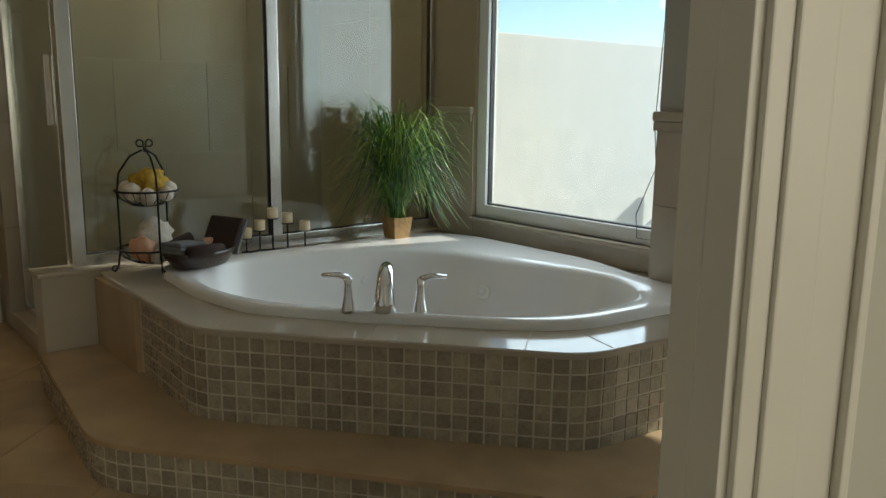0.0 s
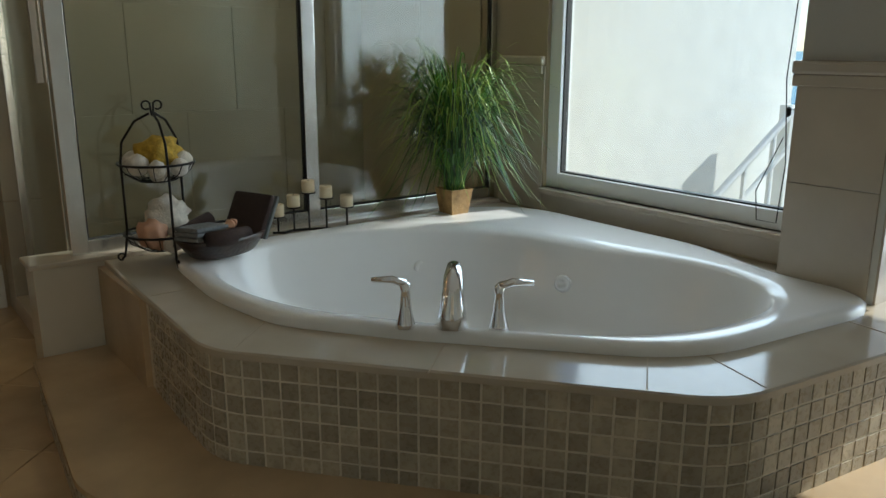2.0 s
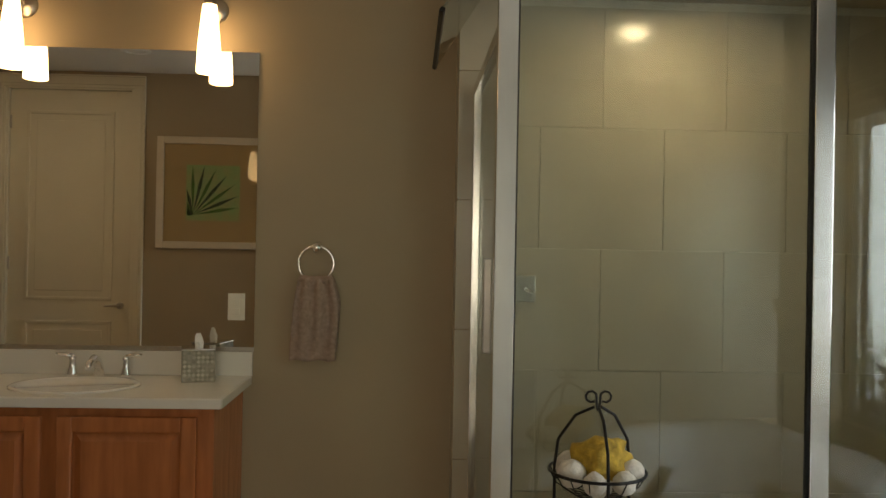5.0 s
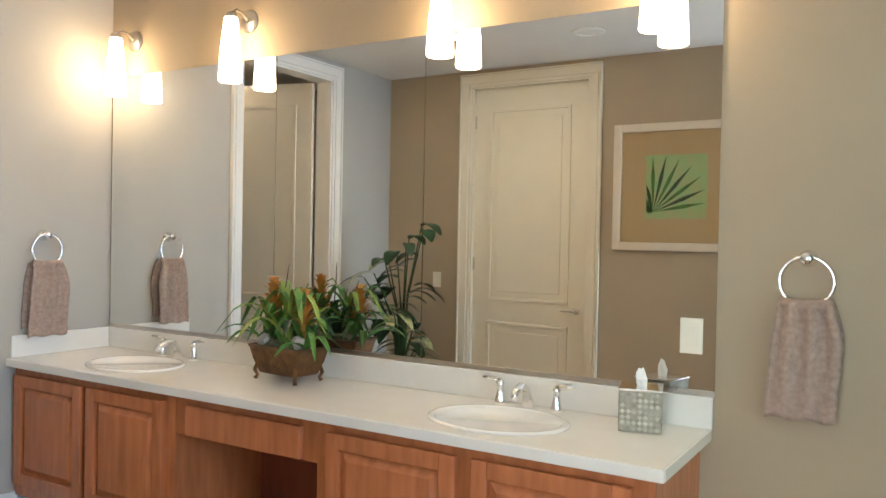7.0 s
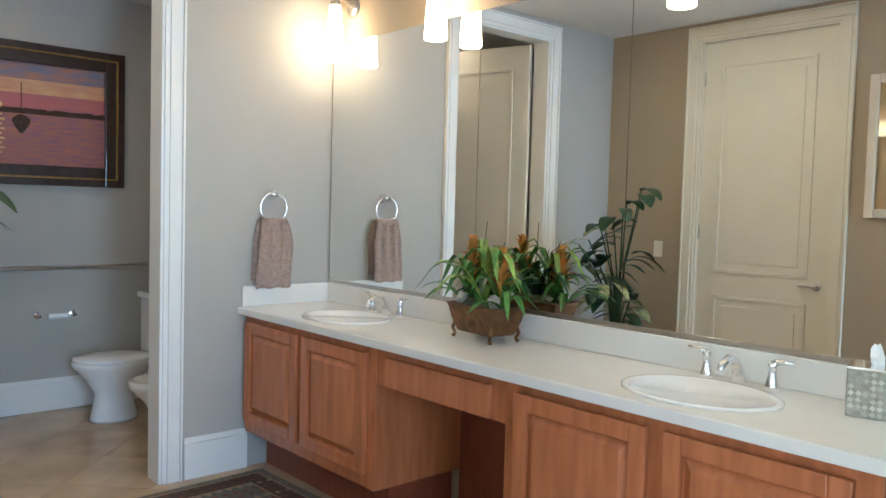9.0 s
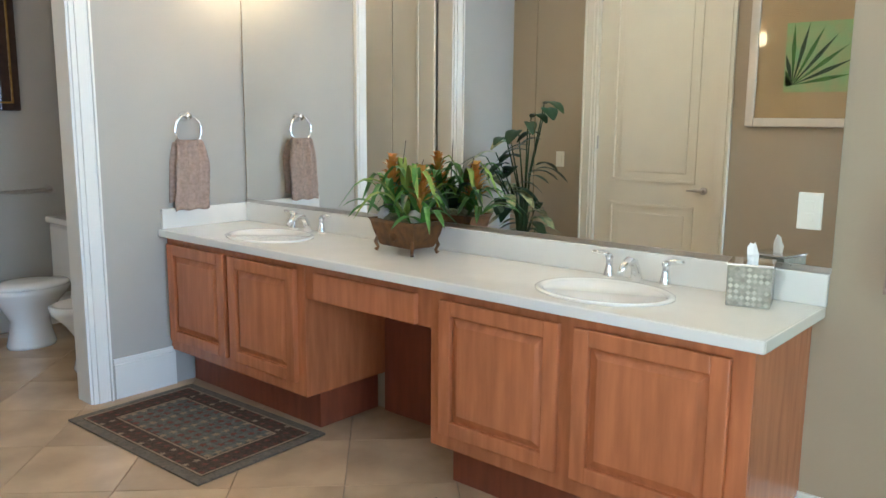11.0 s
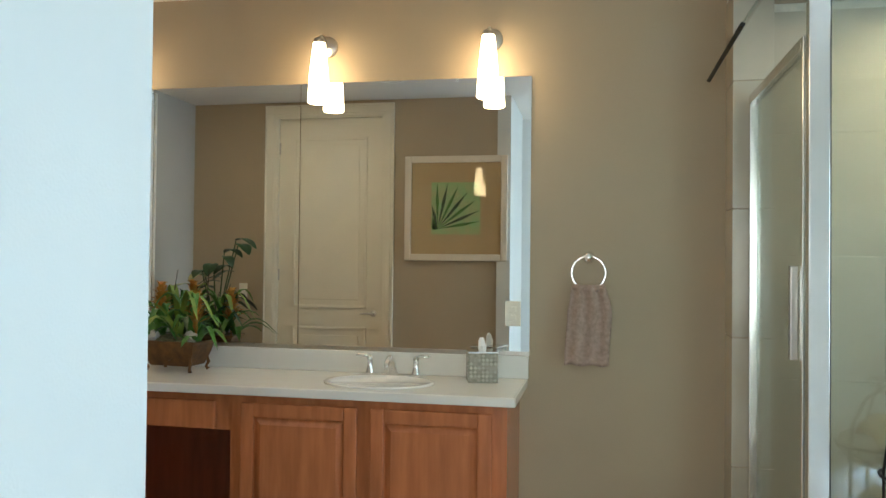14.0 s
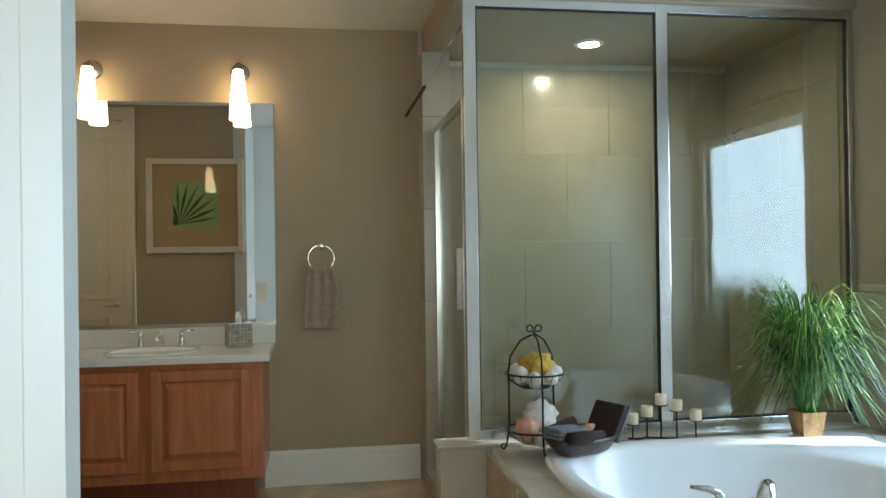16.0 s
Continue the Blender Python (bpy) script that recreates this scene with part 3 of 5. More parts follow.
for lo, hi in (((2.655, 1.667, 1.172), (2.69, 2.02, 1.215)), ((2.69, 1.667, 1.172), (3.9, 1.692, 1.215)), ((2.855, 3.34, 1.172), (2.885, 3.64, 1.215))):
    bm = box(lo, hi, 0.010)
    add_box(bm, (lo[0] + 0.006, lo[1] + 0.006, 1.135), (hi[0] - 0.002, hi[1] - 0.004, 1.172), 0.004)
    part("rail", bm, MARBLE, rail)
sill = setting(part("window_sill", box((2.84, 2.009, 0.586), (2.95, 3.329, 0.61), 0.005), MARBLE), "cream marble window sill", "window sill")


def window(name, x, y0, y1, z0, z1, label, w=0.055):
    t = thing(name, label, "window", kind="structure")
    for lo, hi in (((x, y0, z0), (x + 0.07, y0 + w, z1)), ((x, y1 - w, z0), (x + 0.07, y1, z1)), ((x, y0 + w, z0), (x + 0.07, y1 - w, z0 + w)), ((x, y0 + w, z1 - w), (x + 0.07, y1 - w, z1))):
        part("window_frame", box(lo, hi, 0.004), VINYL, t)
    g = 0.007
    for lo, hi in (((x + 0.02, y0 + w, z0 + w), (x + 0.05, y0 + w + g, z1 - w)), ((x + 0.02, y1 - w - g, z0 + w), (x + 0.05, y1 - w, z1 - w)), ((x + 0.02, y0 + w + g, z0 + w), (x + 0.05, y1 - w - g, z0 + w + g)), ((x + 0.02, y0 + w + g, z1 - w - g), (x + 0.05, y1 - w - g, z1 - w))):
        part("gasket", box(lo, hi), GASKET, t)
    pane = part("pane", box((x + 0.03, y0 + w + g, z0 + w + g), (x + 0.036, y1 - w - g, z1 - w - g)), GLASS, t)
    pane.visible_shadow = False
    return t


window("window_1", 2.90, 2.02, 3.33, 0.61, 2.56, "white framed picture window beside the tub", 0.072)

blind = thing("roman_blind", "dark brown woven roman blind, drawn up", "blind")
for i, (z, d) in enumerate(((2.16, 0.075), (2.215, 0.09), (2.27, 0.085), (2.325, 0.07), (2.38, 0.05))):
    bm = bmesh.new()
    pts = [(2.875 - d * math.sin(math.pi * k / 8), z + 0.062 * k / 8 - 0.012 * math.sin(math.pi * k / 4)) for k in range(9)]
    lo = [bm.verts.new((x, 2.03, zz)) for x, zz in pts]
    hi = [bm.verts.new((x, 3.31, zz)) for x, zz in pts]
    for k in range(8):
        bm.faces.new((lo[k], lo[k + 1], hi[k + 1], hi[k]))
    bm.faces.new(lo)
    bm.faces.new(hi)
    bm.faces.new((lo[0], lo[-1], hi[-1], hi[0]))
    part("fold", bm, BLIND, blind)
part("valance", box((2.86, 2.03, 2.43), (2.88, 3.31, 2.57), 0.003), BLIND, blind)
cord = part("cord", tube([(2.865, 2.14, 2.2), (2.865, 2.13, 1.6), (2.866, 2.15, 1.15), (2.866, 2.12, 0.86), (2.862, 2.13, 0.645), (2.85, 2.20, 0.648), (2.862, 2.22, 0.75), (2.868, 2.14, 0.95)], 0.0022, 5), IRON, blind, "thin pull cord")
part("toggle", lathe([(0.002, 0), (0.009, 0.008), (0.009, 0.03), (0.002, 0.036)], 10, pose(2.866, 2.13, 1.02)), IRON, cord)

# ---- shower ----
shower = thing("shower_enclosure", "framed clear glass shower enclosure above the tub deck", "shower", kind="structure")
for x, wd in ((SHOWER_X - 0.03, 0.06), (1.815, 0.06), (EASTW - 0.035, 0.035)):
    part("post", box((x, GLASS_Y - 0.02, 0.507), (x + wd, GLASS_Y + 0.02, 2.61), 0.003), ALU, shower)
for z0, z1 in ((0.5075, 0.56), (2.56, 2.61)):
    part("rail", box((SHOWER_X + 0.03, GLASS_Y - 0.018, z0), (1.815, GLASS_Y + 0.018, z1), 0.003), ALU, shower)
    part("rail", box((1.875, GLASS_Y - 0.018, z0), (EASTW - 0.035, GLASS_Y + 0.018, z1), 0.003), ALU, shower)
for x0, x1 in ((SHOWER_X + 0.03, 1.815), (1.875, EASTW - 0.035)):
    part("glass_pane", box((x0 + 0.006, GLASS_Y - 0.004, 0.566), (x1 - 0.006, GLASS_Y + 0.004, 2.554)), SHOWER_GLASS, shower)
    bm = bmesh.new()
    for lo, hi in (((x0, 0.56), (x0 + 0.006, 2.56)), ((x1 - 0.006, 0.56), (x1, 2.56)), ((x0 + 0.006, 0.56), (x1 - 0.006, 0.566)), ((x0 + 0.006, 2.554), (x1 - 0.006, 2.56))):
        add_box(bm, (lo[0], GLASS_Y - 0.008, lo[1]), (hi[0], GLASS_Y + 0.008, hi[1]))
    part("gasket", bm, GASKET, shower)
sd = thing("shower_door", "framed glass shower door with a pivoting transom", "shower door", kind="structure")
for lo, hi in (((0.865, 3.80, 0.10), (0.905, 3.83, 2.15)), ((0.865, 4.69, 0.10), (0.905, 4.72, 2.15)), ((0.865, 3.83, 0.10), (0.905, 4.69, 0.14)), ((0.865, 3.83, 2.11), (0.905, 4.69, 2.15))):
    part("door_frame", box(lo, hi, 0.003), ALU, sd)
part("glass_pane", box((0.881, 3.83, 0.14), (0.889, 4.69, 2.11)), SHOWER_GLASS, sd)
part("pull", box((0.84, 3.845, 1.12), (0.865, 3.865, 1.42), 0.004), NICKEL, sd, "brushed nickel pull")
part("transom", box((-0.005, 0, -0.20), (0.005, 0.80, 0.20), 0.001, pose(0.80, 3.86, 2.38, 0, 32, 0)), SHOWER_GLASS, sd, "tilted transom glass")
for z in (-0.2, 0.2):
    part("transom_edge", box((-0.008, 0, z - 0.008), (0.008, 0.80, z + 0.008), 0.002, pose(0.80, 3.86, 2.38, 0, 32, 0)), IRON if z < 0 else ALU, sd)
part("curb", box((0.80, 3.80, 0), (0.96, 4.73, 0.10), 0.006), MARBLE, sd, "marble curb")
jambw = setting(part("shower_jamb", wall_boxes("x", (0.81, 0.965), 4.74, NORTH + 0.02, 0, 2.61), GROUT), "tiled shower jamb core", "wall")
for k in range(5):
    part("tile", box((0.802, 4.732, 0.002 + 0.555 * k), (0.97, NORTH - 0.001, min(0.552 + 0.555 * k, 2.61)), 0.001), SHOWER_TILE, jambw)
valve = thing("shower_valve", "nickel shower valve plate on the tiled wall", "shower valve", (1.13, NORTH + 0.011, 1.28))
part("plate", box((-0.05, -0.012, -0.06), (0.05, 0, 0.06), 0.004), NICKEL, valve)
part("lever", tube([(0, -0.012, 0), (0, -0.05, 0), (0.03, -0.055, -0.02)], [0.014, 0.011, 0.007], 10), CHROME, valve)
head = thing("wall_shower", "chrome shower head on an angled arm", "shower head")
part("arm", tube([(2.87, 4.55, 2.10), (2.76, 4.55, 2.14), (2.70, 4.55, 2.10)], 0.009), CHROME, head)
part("rose", lathe([(0.012, 0.05), (0.02, 0.03), (0.045, 0.01), (0.045, 0)], 20, pose(2.68, 4.55, 2.04, 0, -30, 0)), CHROME, head)
for x, y in ((1.75, 4.45),):
    dl = thing("ceiling_downlight", "lit recessed downlight in the shower soffit", "ceiling light")
    part("trim_ring", lathe([(0.085, 0), (0.085, -0.006), (0.06, -0.008), (0.06, 0)], 28, pose(x, y, 2.608)), TRIM, dl)
    part("lens", lathe([(0.058, 0), (0.058, -0.003)], 24, pose(x, y, 2.608)), SHOWER_LAMP, dl, "glowing lens")


# ---- vanity ----
FRONT = 4.41


def cabinet_door(parent, x0, x1, z0, z1):
    d = part("cabinet_door", box((x0 + 0.004, FRONT - 0.010, z0 + 0.004), (x1 - 0.004, FRONT - 0.001, z1 - 0.004)), WOOD, parent)
    bm = bmesh.new()
    s = 0.058
    for lo, hi in (((x0, z0), (x0 + s, z1)), ((x1 - s, z0), (x1, z1)), ((x0 + s, z0), (x1 - s, z0 + s)), ((x0 + s, z1 - s), (x1 - s, z1))):
        add_box(bm, (lo[0], FRONT - 0.030, lo[1]), (hi[0], FRONT - 0.009, hi[1]), 0.005)
    part("door_frame", bm, WOOD, d)
    a = s + 0.022
    bm = bmesh.new()
    v = []
    for (e, y) in ((s + 0.006, FRONT - 0.0102), (s + 0.034, FRONT - 0.027)):
        v.append([bm.verts.new(p) for p in ((x0 + e, y, z0 + e), (x1 - e, y, z0 + e), (x1 - e, y, z1 - e), (x0 + e, y, z1 - e))])
    for i in range(4):
        bm.faces.new((v[0][i], v[0][(i + 1) % 4], v[1][(i + 1) % 4], v[1][i]))
    bm.faces.new(v[1])
    bm.faces.new(v[0])
    part("raised_panel", bm, WOOD, d)
    return d


def sink_cabinet(x0, x1, doors, label):
    t = thing("vanity_cabinet", label, "cabinet", group="vanity cabinets")
    bm = box((x0, FRONT, 0.20), (x1, FRONT + 0.02, 0.832), 0.002)
    add_box(bm, (x0, FRONT + 0.02, 0.20), (x1, NORTH - 0.001, 0.68))
    for e in (x0, x1 - 0.018):
        add_box(bm, (e, FRONT + 0.02, 0.68), (e + 0.018, NORTH - 0.001, 0.832))
    part("body", bm, WOOD, t)
    part("toe_kick", box((x0 + 0.01, FRONT + 0.13, 0.0), (x1 - 0.06, NORTH - 0.01, 0.20)), WOOD_SHADED, t)
    for a, b in doors:
        cabinet_door(t, a, b, 0.265, 0.795)
    return t


sink_cabinet(WEST + 0.002, -2.12, ((-3.24, -2.72), (-2.68, -2.17)), "cherry stained sink cabinet with two raised-panel doors")
sink_cabinet(-1.36, -0.13, ((-1.30, -0.77), (-0.71, -0.19)), "cherry stained sink cabinet with two raised-panel doors")
drawer = thing("knee_space_unit", "cherry stained drawer unit over the knee space", "cabinet")
part("apron", box((-2.119, FRONT + 0.005, 0.665), (-1.361, FRONT + 0.025, 0.832), 0.002), WOOD, drawer)
part("drawer_front", box((-2.04, FRONT - 0.022, 0.672), (-1.43, FRONT + 0.005, 0.795), 0.006), WOOD, drawer)
part("back_panel", box((-2.119, NORTH - 0.02, 0.0), (-1.361, NORTH - 0.002, 0.83)), WOOD_SHADED, drawer, "reddish wooden back panel")

counter = thing("vanity_counter", "long white cultured marble counter with backsplashes", "countertop")
SINKS = ((-2.65, 4.62), (-0.74, 4.62))


def holed_plate(cx, cy, x0, x1, y0, y1, rx, ry, z0, z1):
    """A rectangular plate with an oval hole."""
    angs = sorted([2 * math.pi * i / 56 for i in range(56)] + [math.atan2(y - cy, x - cx) % (2 * math.pi) for x in (x0, x1) for y in (y0, y1)])
    rim, hole = [], []
    for a in angs:
        c, s_ = math.cos(a), math.sin(a)
        k = min(((x1 if c > 0 else x0) - cx) / c if abs(c) > 1e-6 else 9, ((y1 if s_ > 0 else y0) - cy) / s_ if abs(s_) > 1e-6 else 9)
        rim.append((cx + k * c, cy + k * s_))
        hole.append((cx + rx * c, cy + ry * s_))
    bm = bmesh.new()
    rows = [[bm.verts.new((*p, z)) for p in line] for line, z in ((hole, z0), (rim, z0), (rim, z1), (hole, z1))]
    n = len(angs)
    for a, b in zip(rows, rows[1:] + rows[:1]):
        for i in range(n):
            bm.faces.new((a[i], a[(i + 1) % n], b[(i + 1) % n], b[i]))
    return bm


YF, YB = FRONT - 0.05, NORTH - 0.001
for x0, x1 in ((WEST + 0.002, -2.95), (-2.35, -1.04), (-0.44, -0.10)):
    part("top", box((x0, YF + 0.012, 0.833), (x1, YB, 0.87)), COUNTER, counter)
for cx, cy in SINKS:
    part("top", holed_plate(cx, cy, cx - 0.30, cx + 0.30, YF + 0.012, YB, 0.232, 0.178, 0.833, 0.87), COUNTER, counter)
part("front_edge", box((WEST + 0.002, YF, 0.831), (-0.093, YF + 0.0125, 0.8695), 0.005), COUNTER, counter)
part("end_edge", box((-0.1005, YF + 0.0125, 0.831), (-0.092, YB, 0.8695), 0.004), COUNTER, counter)
part("backsplash", box((WEST + 0.022, NORTH - 0.02, 0.87), (-0.088, NORTH - 0.001, 0.978), 0.004), COUNTER, counter)
part("side_splash", box((WEST + 0.001, FRONT - 0.03, 0.87), (WEST + 0.021, NORTH - 0.001, 0.978), 0.004), COUNTER, counter)


def faucet(at):
    t = thing("vanity_faucet", "chrome widespread faucet with two lever handles", "faucet", at, group="vanity faucets")
    part("spout", tube([(0, 0, 0), (0, -0.005, 0.04), (0, -0.025, 0.075), (0, -0.065, 0.088), (0, -0.105, 0.072), (0, -0.125, 0.048)], [0.024, 0.019, 0.017, 0.016, 0.014, 0.012], 12), CHROME, t, smooth=True)
    for s in (-1, 1):
        h = part("handle", lathe([(0.024, 0), (0.022, 0.012), (0.014, 0.045), (0.013, 0.07), (0.017, 0.082), (0.006, 0.094)], 18, pose(s * 0.115, 0.0, 0)), CHROME, t, smooth=True)
        part("lever", tube([(s * 0.115, 0, 0.086), (s * 0.145, -0.004, 0.094), (s * 0.185, -0.006, 0.096)], [0.011, 0.009, 0.006], 8), CHROME, h, smooth=True)
    return t


def basin(at):
    t = thing("basin", "oval white drop-in basin", "sink", at, group="vanity basins")
    part("bowl", lathe([(1.0, 0.0), (1.0, 0.005), (0.97, 0.009), (0.91, 0.008), (0.87, 0.0), (0.83, -0.04), (0.70, -0.09), (0.40, -0.118), (0.08, -0.124)], 48, None, 0.255, 0.200), CERAMIC, t, smooth=True)
    part("drain", lathe([(0.022, -0.1238), (0.022, -0.120), (0.012, -0.119)], 18), CHROME, t)
    return t


for x, _ in SINKS:
    basin((x, 4.62, 0.8705))
    faucet((x, 4.865, 0.87))


# ---- mirror ----
mirror = thing("wall_mirror", "wide frameless mirror in three panes above the vanity", "mirror", kind="structure")
for x0, x1 in ((-3.262, -2.073), (-2.070, -1.255), (-1.252, -0.085)):
    part("pane", box((x0, NORTH - 0.008, 0.998), (x1, NORTH - 0.0015, 2.318)), MIRROR, mirror)
part("bottom_channel", box((-3.262, NORTH - 0.013, 0.979), (-0.085, NORTH - 0.001, 0.998), 0.002), NICKEL, mirror, "thin metal channel")


# ---- sconces ----
def sconce(x):
    t = thing("wall_sconce", "brushed nickel sconce with a lit opal glass shade", "wall lamp", (x, NORTH, 0), group="vanity sconces")
    part("backplate", lathe([(0.055, 0), (0.055, 0.008), (0.045, 0.016), (0.012, 0.022)], 28, pose(0, 0, 2.50, 90, 0, 0)), NICKEL, t, smooth=True)
    part("arm", tube([(0, -0.015, 2.50), (0, -0.05, 2.53), (0, -0.09, 2.535), (0, -0.115, 2.515), (0, -0.12, 2.495)], 0.007, 8), NICKEL, t, smooth=True)
    part("socket", lathe([(0.024, 2.485), (0.028, 2.495), (0.026, 2.51), (0.01, 2.518)], 20, pose(0, -0.12, 0)), NICKEL, t)
    part("shade", lathe([(0.030, 2.49), (0.036, 2.44), (0.048, 2.32), (0.054, 2.20), (0.050, 2.195)], 24, pose(0, -0.12, 0)), GLOW, t, "glowing opal glass shade", True)


for x in (-3.088, -2.257, -1.118, -0.28):
    sconce(x)


# ---- towel rings ----
def towel_ring(name, m, label):
    """On a wall whose face is y = 0, looking to -y."""
    t = thing(name, label, "towel ring")
    t.matrix_basis = m
    part("mount", lathe([(0.028, 0), (0.028, 0.01), (0.014, 0.018), (0.014, 0.04), (0.02, 0.05), (0.018, 0.058)], 20, pose(0, 0, 0, 90, 0, 0)), CHROME, t, smooth=True)
    part("ring", tube([(x, -0.045, z - 0.072) for x, _, z in circle(0.078, 36, 0, "xz")], 0.006, 8, True), CHROME, t, smooth=True)
    tw = thing("hand_towel", "mushroom brown terry hand towel folded over the ring", "towel", group="hand towels")
    tw.matrix_basis = m
    for dy, drop in ((-0.062, 0.50), (-0.030, 0.46)):
        bm = bmesh.new()
        nx, nz = 24, 24
        g = [[None] * (nx + 1) for _ in range(nz + 1)]
        for j in range(nz + 1):
            for i in range(nx + 1):
                u, v = i / nx - 0.5, j / nz
                half = 0.078 + 0.024 * min(v * 3, 1)
                y = dy + 0.012 * math.sin(u * 19 + dy * 50) * (0.35 + 0.65 * (1 - v)) - (0.012 if dy < -0.05 else -0.012) * math.sin(min(v * 4, 1) * math.pi / 2)
                band = 0.004 if 0.80 < v < 0.90 else 0
                g[j][i] = bm.verts.new((u * 2 * half + 0.006 * math.sin(v * 5), y + (band if dy < -0.05 else 0), -0.135 - v * (drop - 0.135) + 0.004 * math.sin(u * 14)))
        for j in range(nz):
            for i in range(nx):
                bm.faces.new((g[j][i], g[j][i + 1], g[j + 1][i + 1], g[j + 1][i]))
        ext = bmesh.ops.extrude_face_region(bm, geom=bm.faces[:])
        for v in ext["geom"]:
            if isinstance(v, bmesh.types.BMVert):
                v.co.y += 0.007
        part("towel_layer", bm, TOWEL, tw, smooth=True)
    part("towel_fold", tube([(-0.075, -0.047, -0.137), (-0.03, -0.047, -0.148), (0.03, -0.047, -0.148), (0.075, -0.047, -0.137)], [0.016, 0.022, 0.022, 0.016], 10), TOWEL, tw, smooth=True)


towel_ring("towel_ring", pose(0.19, NORTH, 1.45), "chrome towel ring on the taupe wall")
towel_ring("towel_ring", pose(WEST, 4.54, 1.468, 0, 0, 90), "chrome towel ring beside the vanity")


# ---- things on the counter ----
def blade(bm, base, out, height, length, width, droop, rnd, segs=7):
    """A strap leaf that rises and arches over towards the angle out."""
    d = Vector((math.cos(out), math.sin(out), 0))
    s = Vector((-d.y, d.x, 0))
    prev = None
    for k in range(segs + 1):
        u = k / segs
        p = Vector(base) + d * (length * u ** 1.2) + Vector((0, 0, height * math.sin(min(u * (1 + droop), 1.6) * math.pi / 2) - droop * 0.4 * length * u ** 3))
        w = width * (0.5 + 1.2 * u) * (1 - u) ** 0.6 + 0.0004
        row = (bm.verts.new(p - s * w), bm.verts.new(p + Vector((0, 0, -w * 0.4))), bm.verts.new(p + s * w))
        if prev:
            bm.faces.new((prev[0], prev[1], row[1], row[0]))
            bm.faces.new((prev[1], prev[2], row[2], row[1]))
        prev = row


rnd = random.Random(4)
planter = thing("bromeliad_planter", "bronze footed planter with orange bromeliads and green straps", "potted plant", (-1.82, 4.755, 0.87), -6)
bm = bmesh.new()
prof = ((0.105, 0.060, 0.028), (0.115, 0.064, 0.034), (0.138, 0.080, 0.09), (0.150, 0.088, 0.135), (0.160, 0.095, 0.15), (0.150, 0.086, 0.152), (0.140, 0.078, 0.13))
rings = [[bm.verts.new((sx * a, sy * b, z)) for sx, sy in ((-1, -1), (1, -1), (1, 1), (-1, 1))] for a, b, z in prof]
for r0, r1 in zip(rings, rings[1:]):
    for i in range(4):
        bm.faces.new((r0[i], r0[(i + 1) % 4], r1[(i + 1) % 4], r1[i]))
bm.faces.new(rings[0])
bm.faces.new(rings[-1])
part("trough", bm, BRONZE, planter)
for sx in (-1, 1):
    for sy in (-1, 1):
        part("foot", tube([(sx * 0.12, sy * 0.07, 0.075), (sx * 0.128, sy * 0.076, 0.04), (sx * 0.118, sy * 0.07, 0.018), (sx * 0.126, sy * 0.076, 0.004)], [0.006, 0.009, 0.007, 0.010], 8), BRONZE, planter)
part("medallion", lathe([(0.03, 0), (0.03, 0.004), (0.02, 0.007), (0.006, 0.009)], 20, pose(0, -0.074, 0.085, 80, 0, 0)), BRONZE, planter, "embossed medallion")
part("moss", blob(0.14, 3, 0.5, 3, pose(0, 0, 0.14), (0.95, 0.5, 0.28)), MOSS, planter, "grey moss mound")
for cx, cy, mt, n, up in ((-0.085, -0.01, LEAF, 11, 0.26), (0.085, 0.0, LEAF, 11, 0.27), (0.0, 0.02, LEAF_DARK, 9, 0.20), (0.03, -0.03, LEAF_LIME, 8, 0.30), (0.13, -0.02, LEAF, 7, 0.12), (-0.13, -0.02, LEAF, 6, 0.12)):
    bm = bmesh.new()
    for k in range(n):
        ang = k * 2.4 + rnd.uniform(-0.3, 0.3)
        L = rnd.uniform(0.13, 0.27)
        if L * math.sin(ang) + cy > 0.15:
            L = (0.15 - cy) / math.sin(ang)
        blade(bm, (cx, cy, 0.14), ang, rnd.uniform(0.45, 1.0) * up, L, rnd.uniform(0.017, 0.025), rnd.uniform(0.2, 0.8), rnd)
    part("leaf_rosette", bm, mt, planter)
for cx, cy, h in ((-0.10, 0.0, 0.40), (0.11, -0.01, 0.36)):
    bm = bmesh.new()
    for j in range(7):
        for k in range(6):
            blade(bm, (cx, cy, h - 0.16 + j * 0.022), k * 1.05 + j * 0.5, 0.055 + 0.02 * rnd.random(), 0.085 - 0.009 * j, 0.015, 0.12, rnd, 4)
    add_tube(bm, [(cx, cy, 0.13), (cx, cy, h)], 0.006, 6)
    part("flower_spike", bm, BRACT, planter, "orange flower spike")
for x0, dx, h in ((-0.03, 0.02, 0.50), (0.04, 0.07, 0.42), (0.0, 0.05, 0.38)):
    part("twig", tube([(x0, 0, 0.14), (x0 + 0.3 * dx, 0.005, 0.5 * h), (x0 + 0.5 * dx, -0.004, 0.8 * h), (x0 + dx, 0.004, h)], [0.004, 0.003, 0.0025, 0.0015], 6), FRAME_DARK, planter, "bare brown twig")
STONE = mat("pale crystal stone", (0.62, 0.58, 0.52), 0.5, vary=0.2, scale=30, bump=0.6)
for x0, sd_ in ((-0.11, 21), (0.10, 22)):
    part("stone", blob(0.034, sd_, 0.4, 2, pose(x0, -0.035, 0.165)), STONE, planter, "pale rough stone")

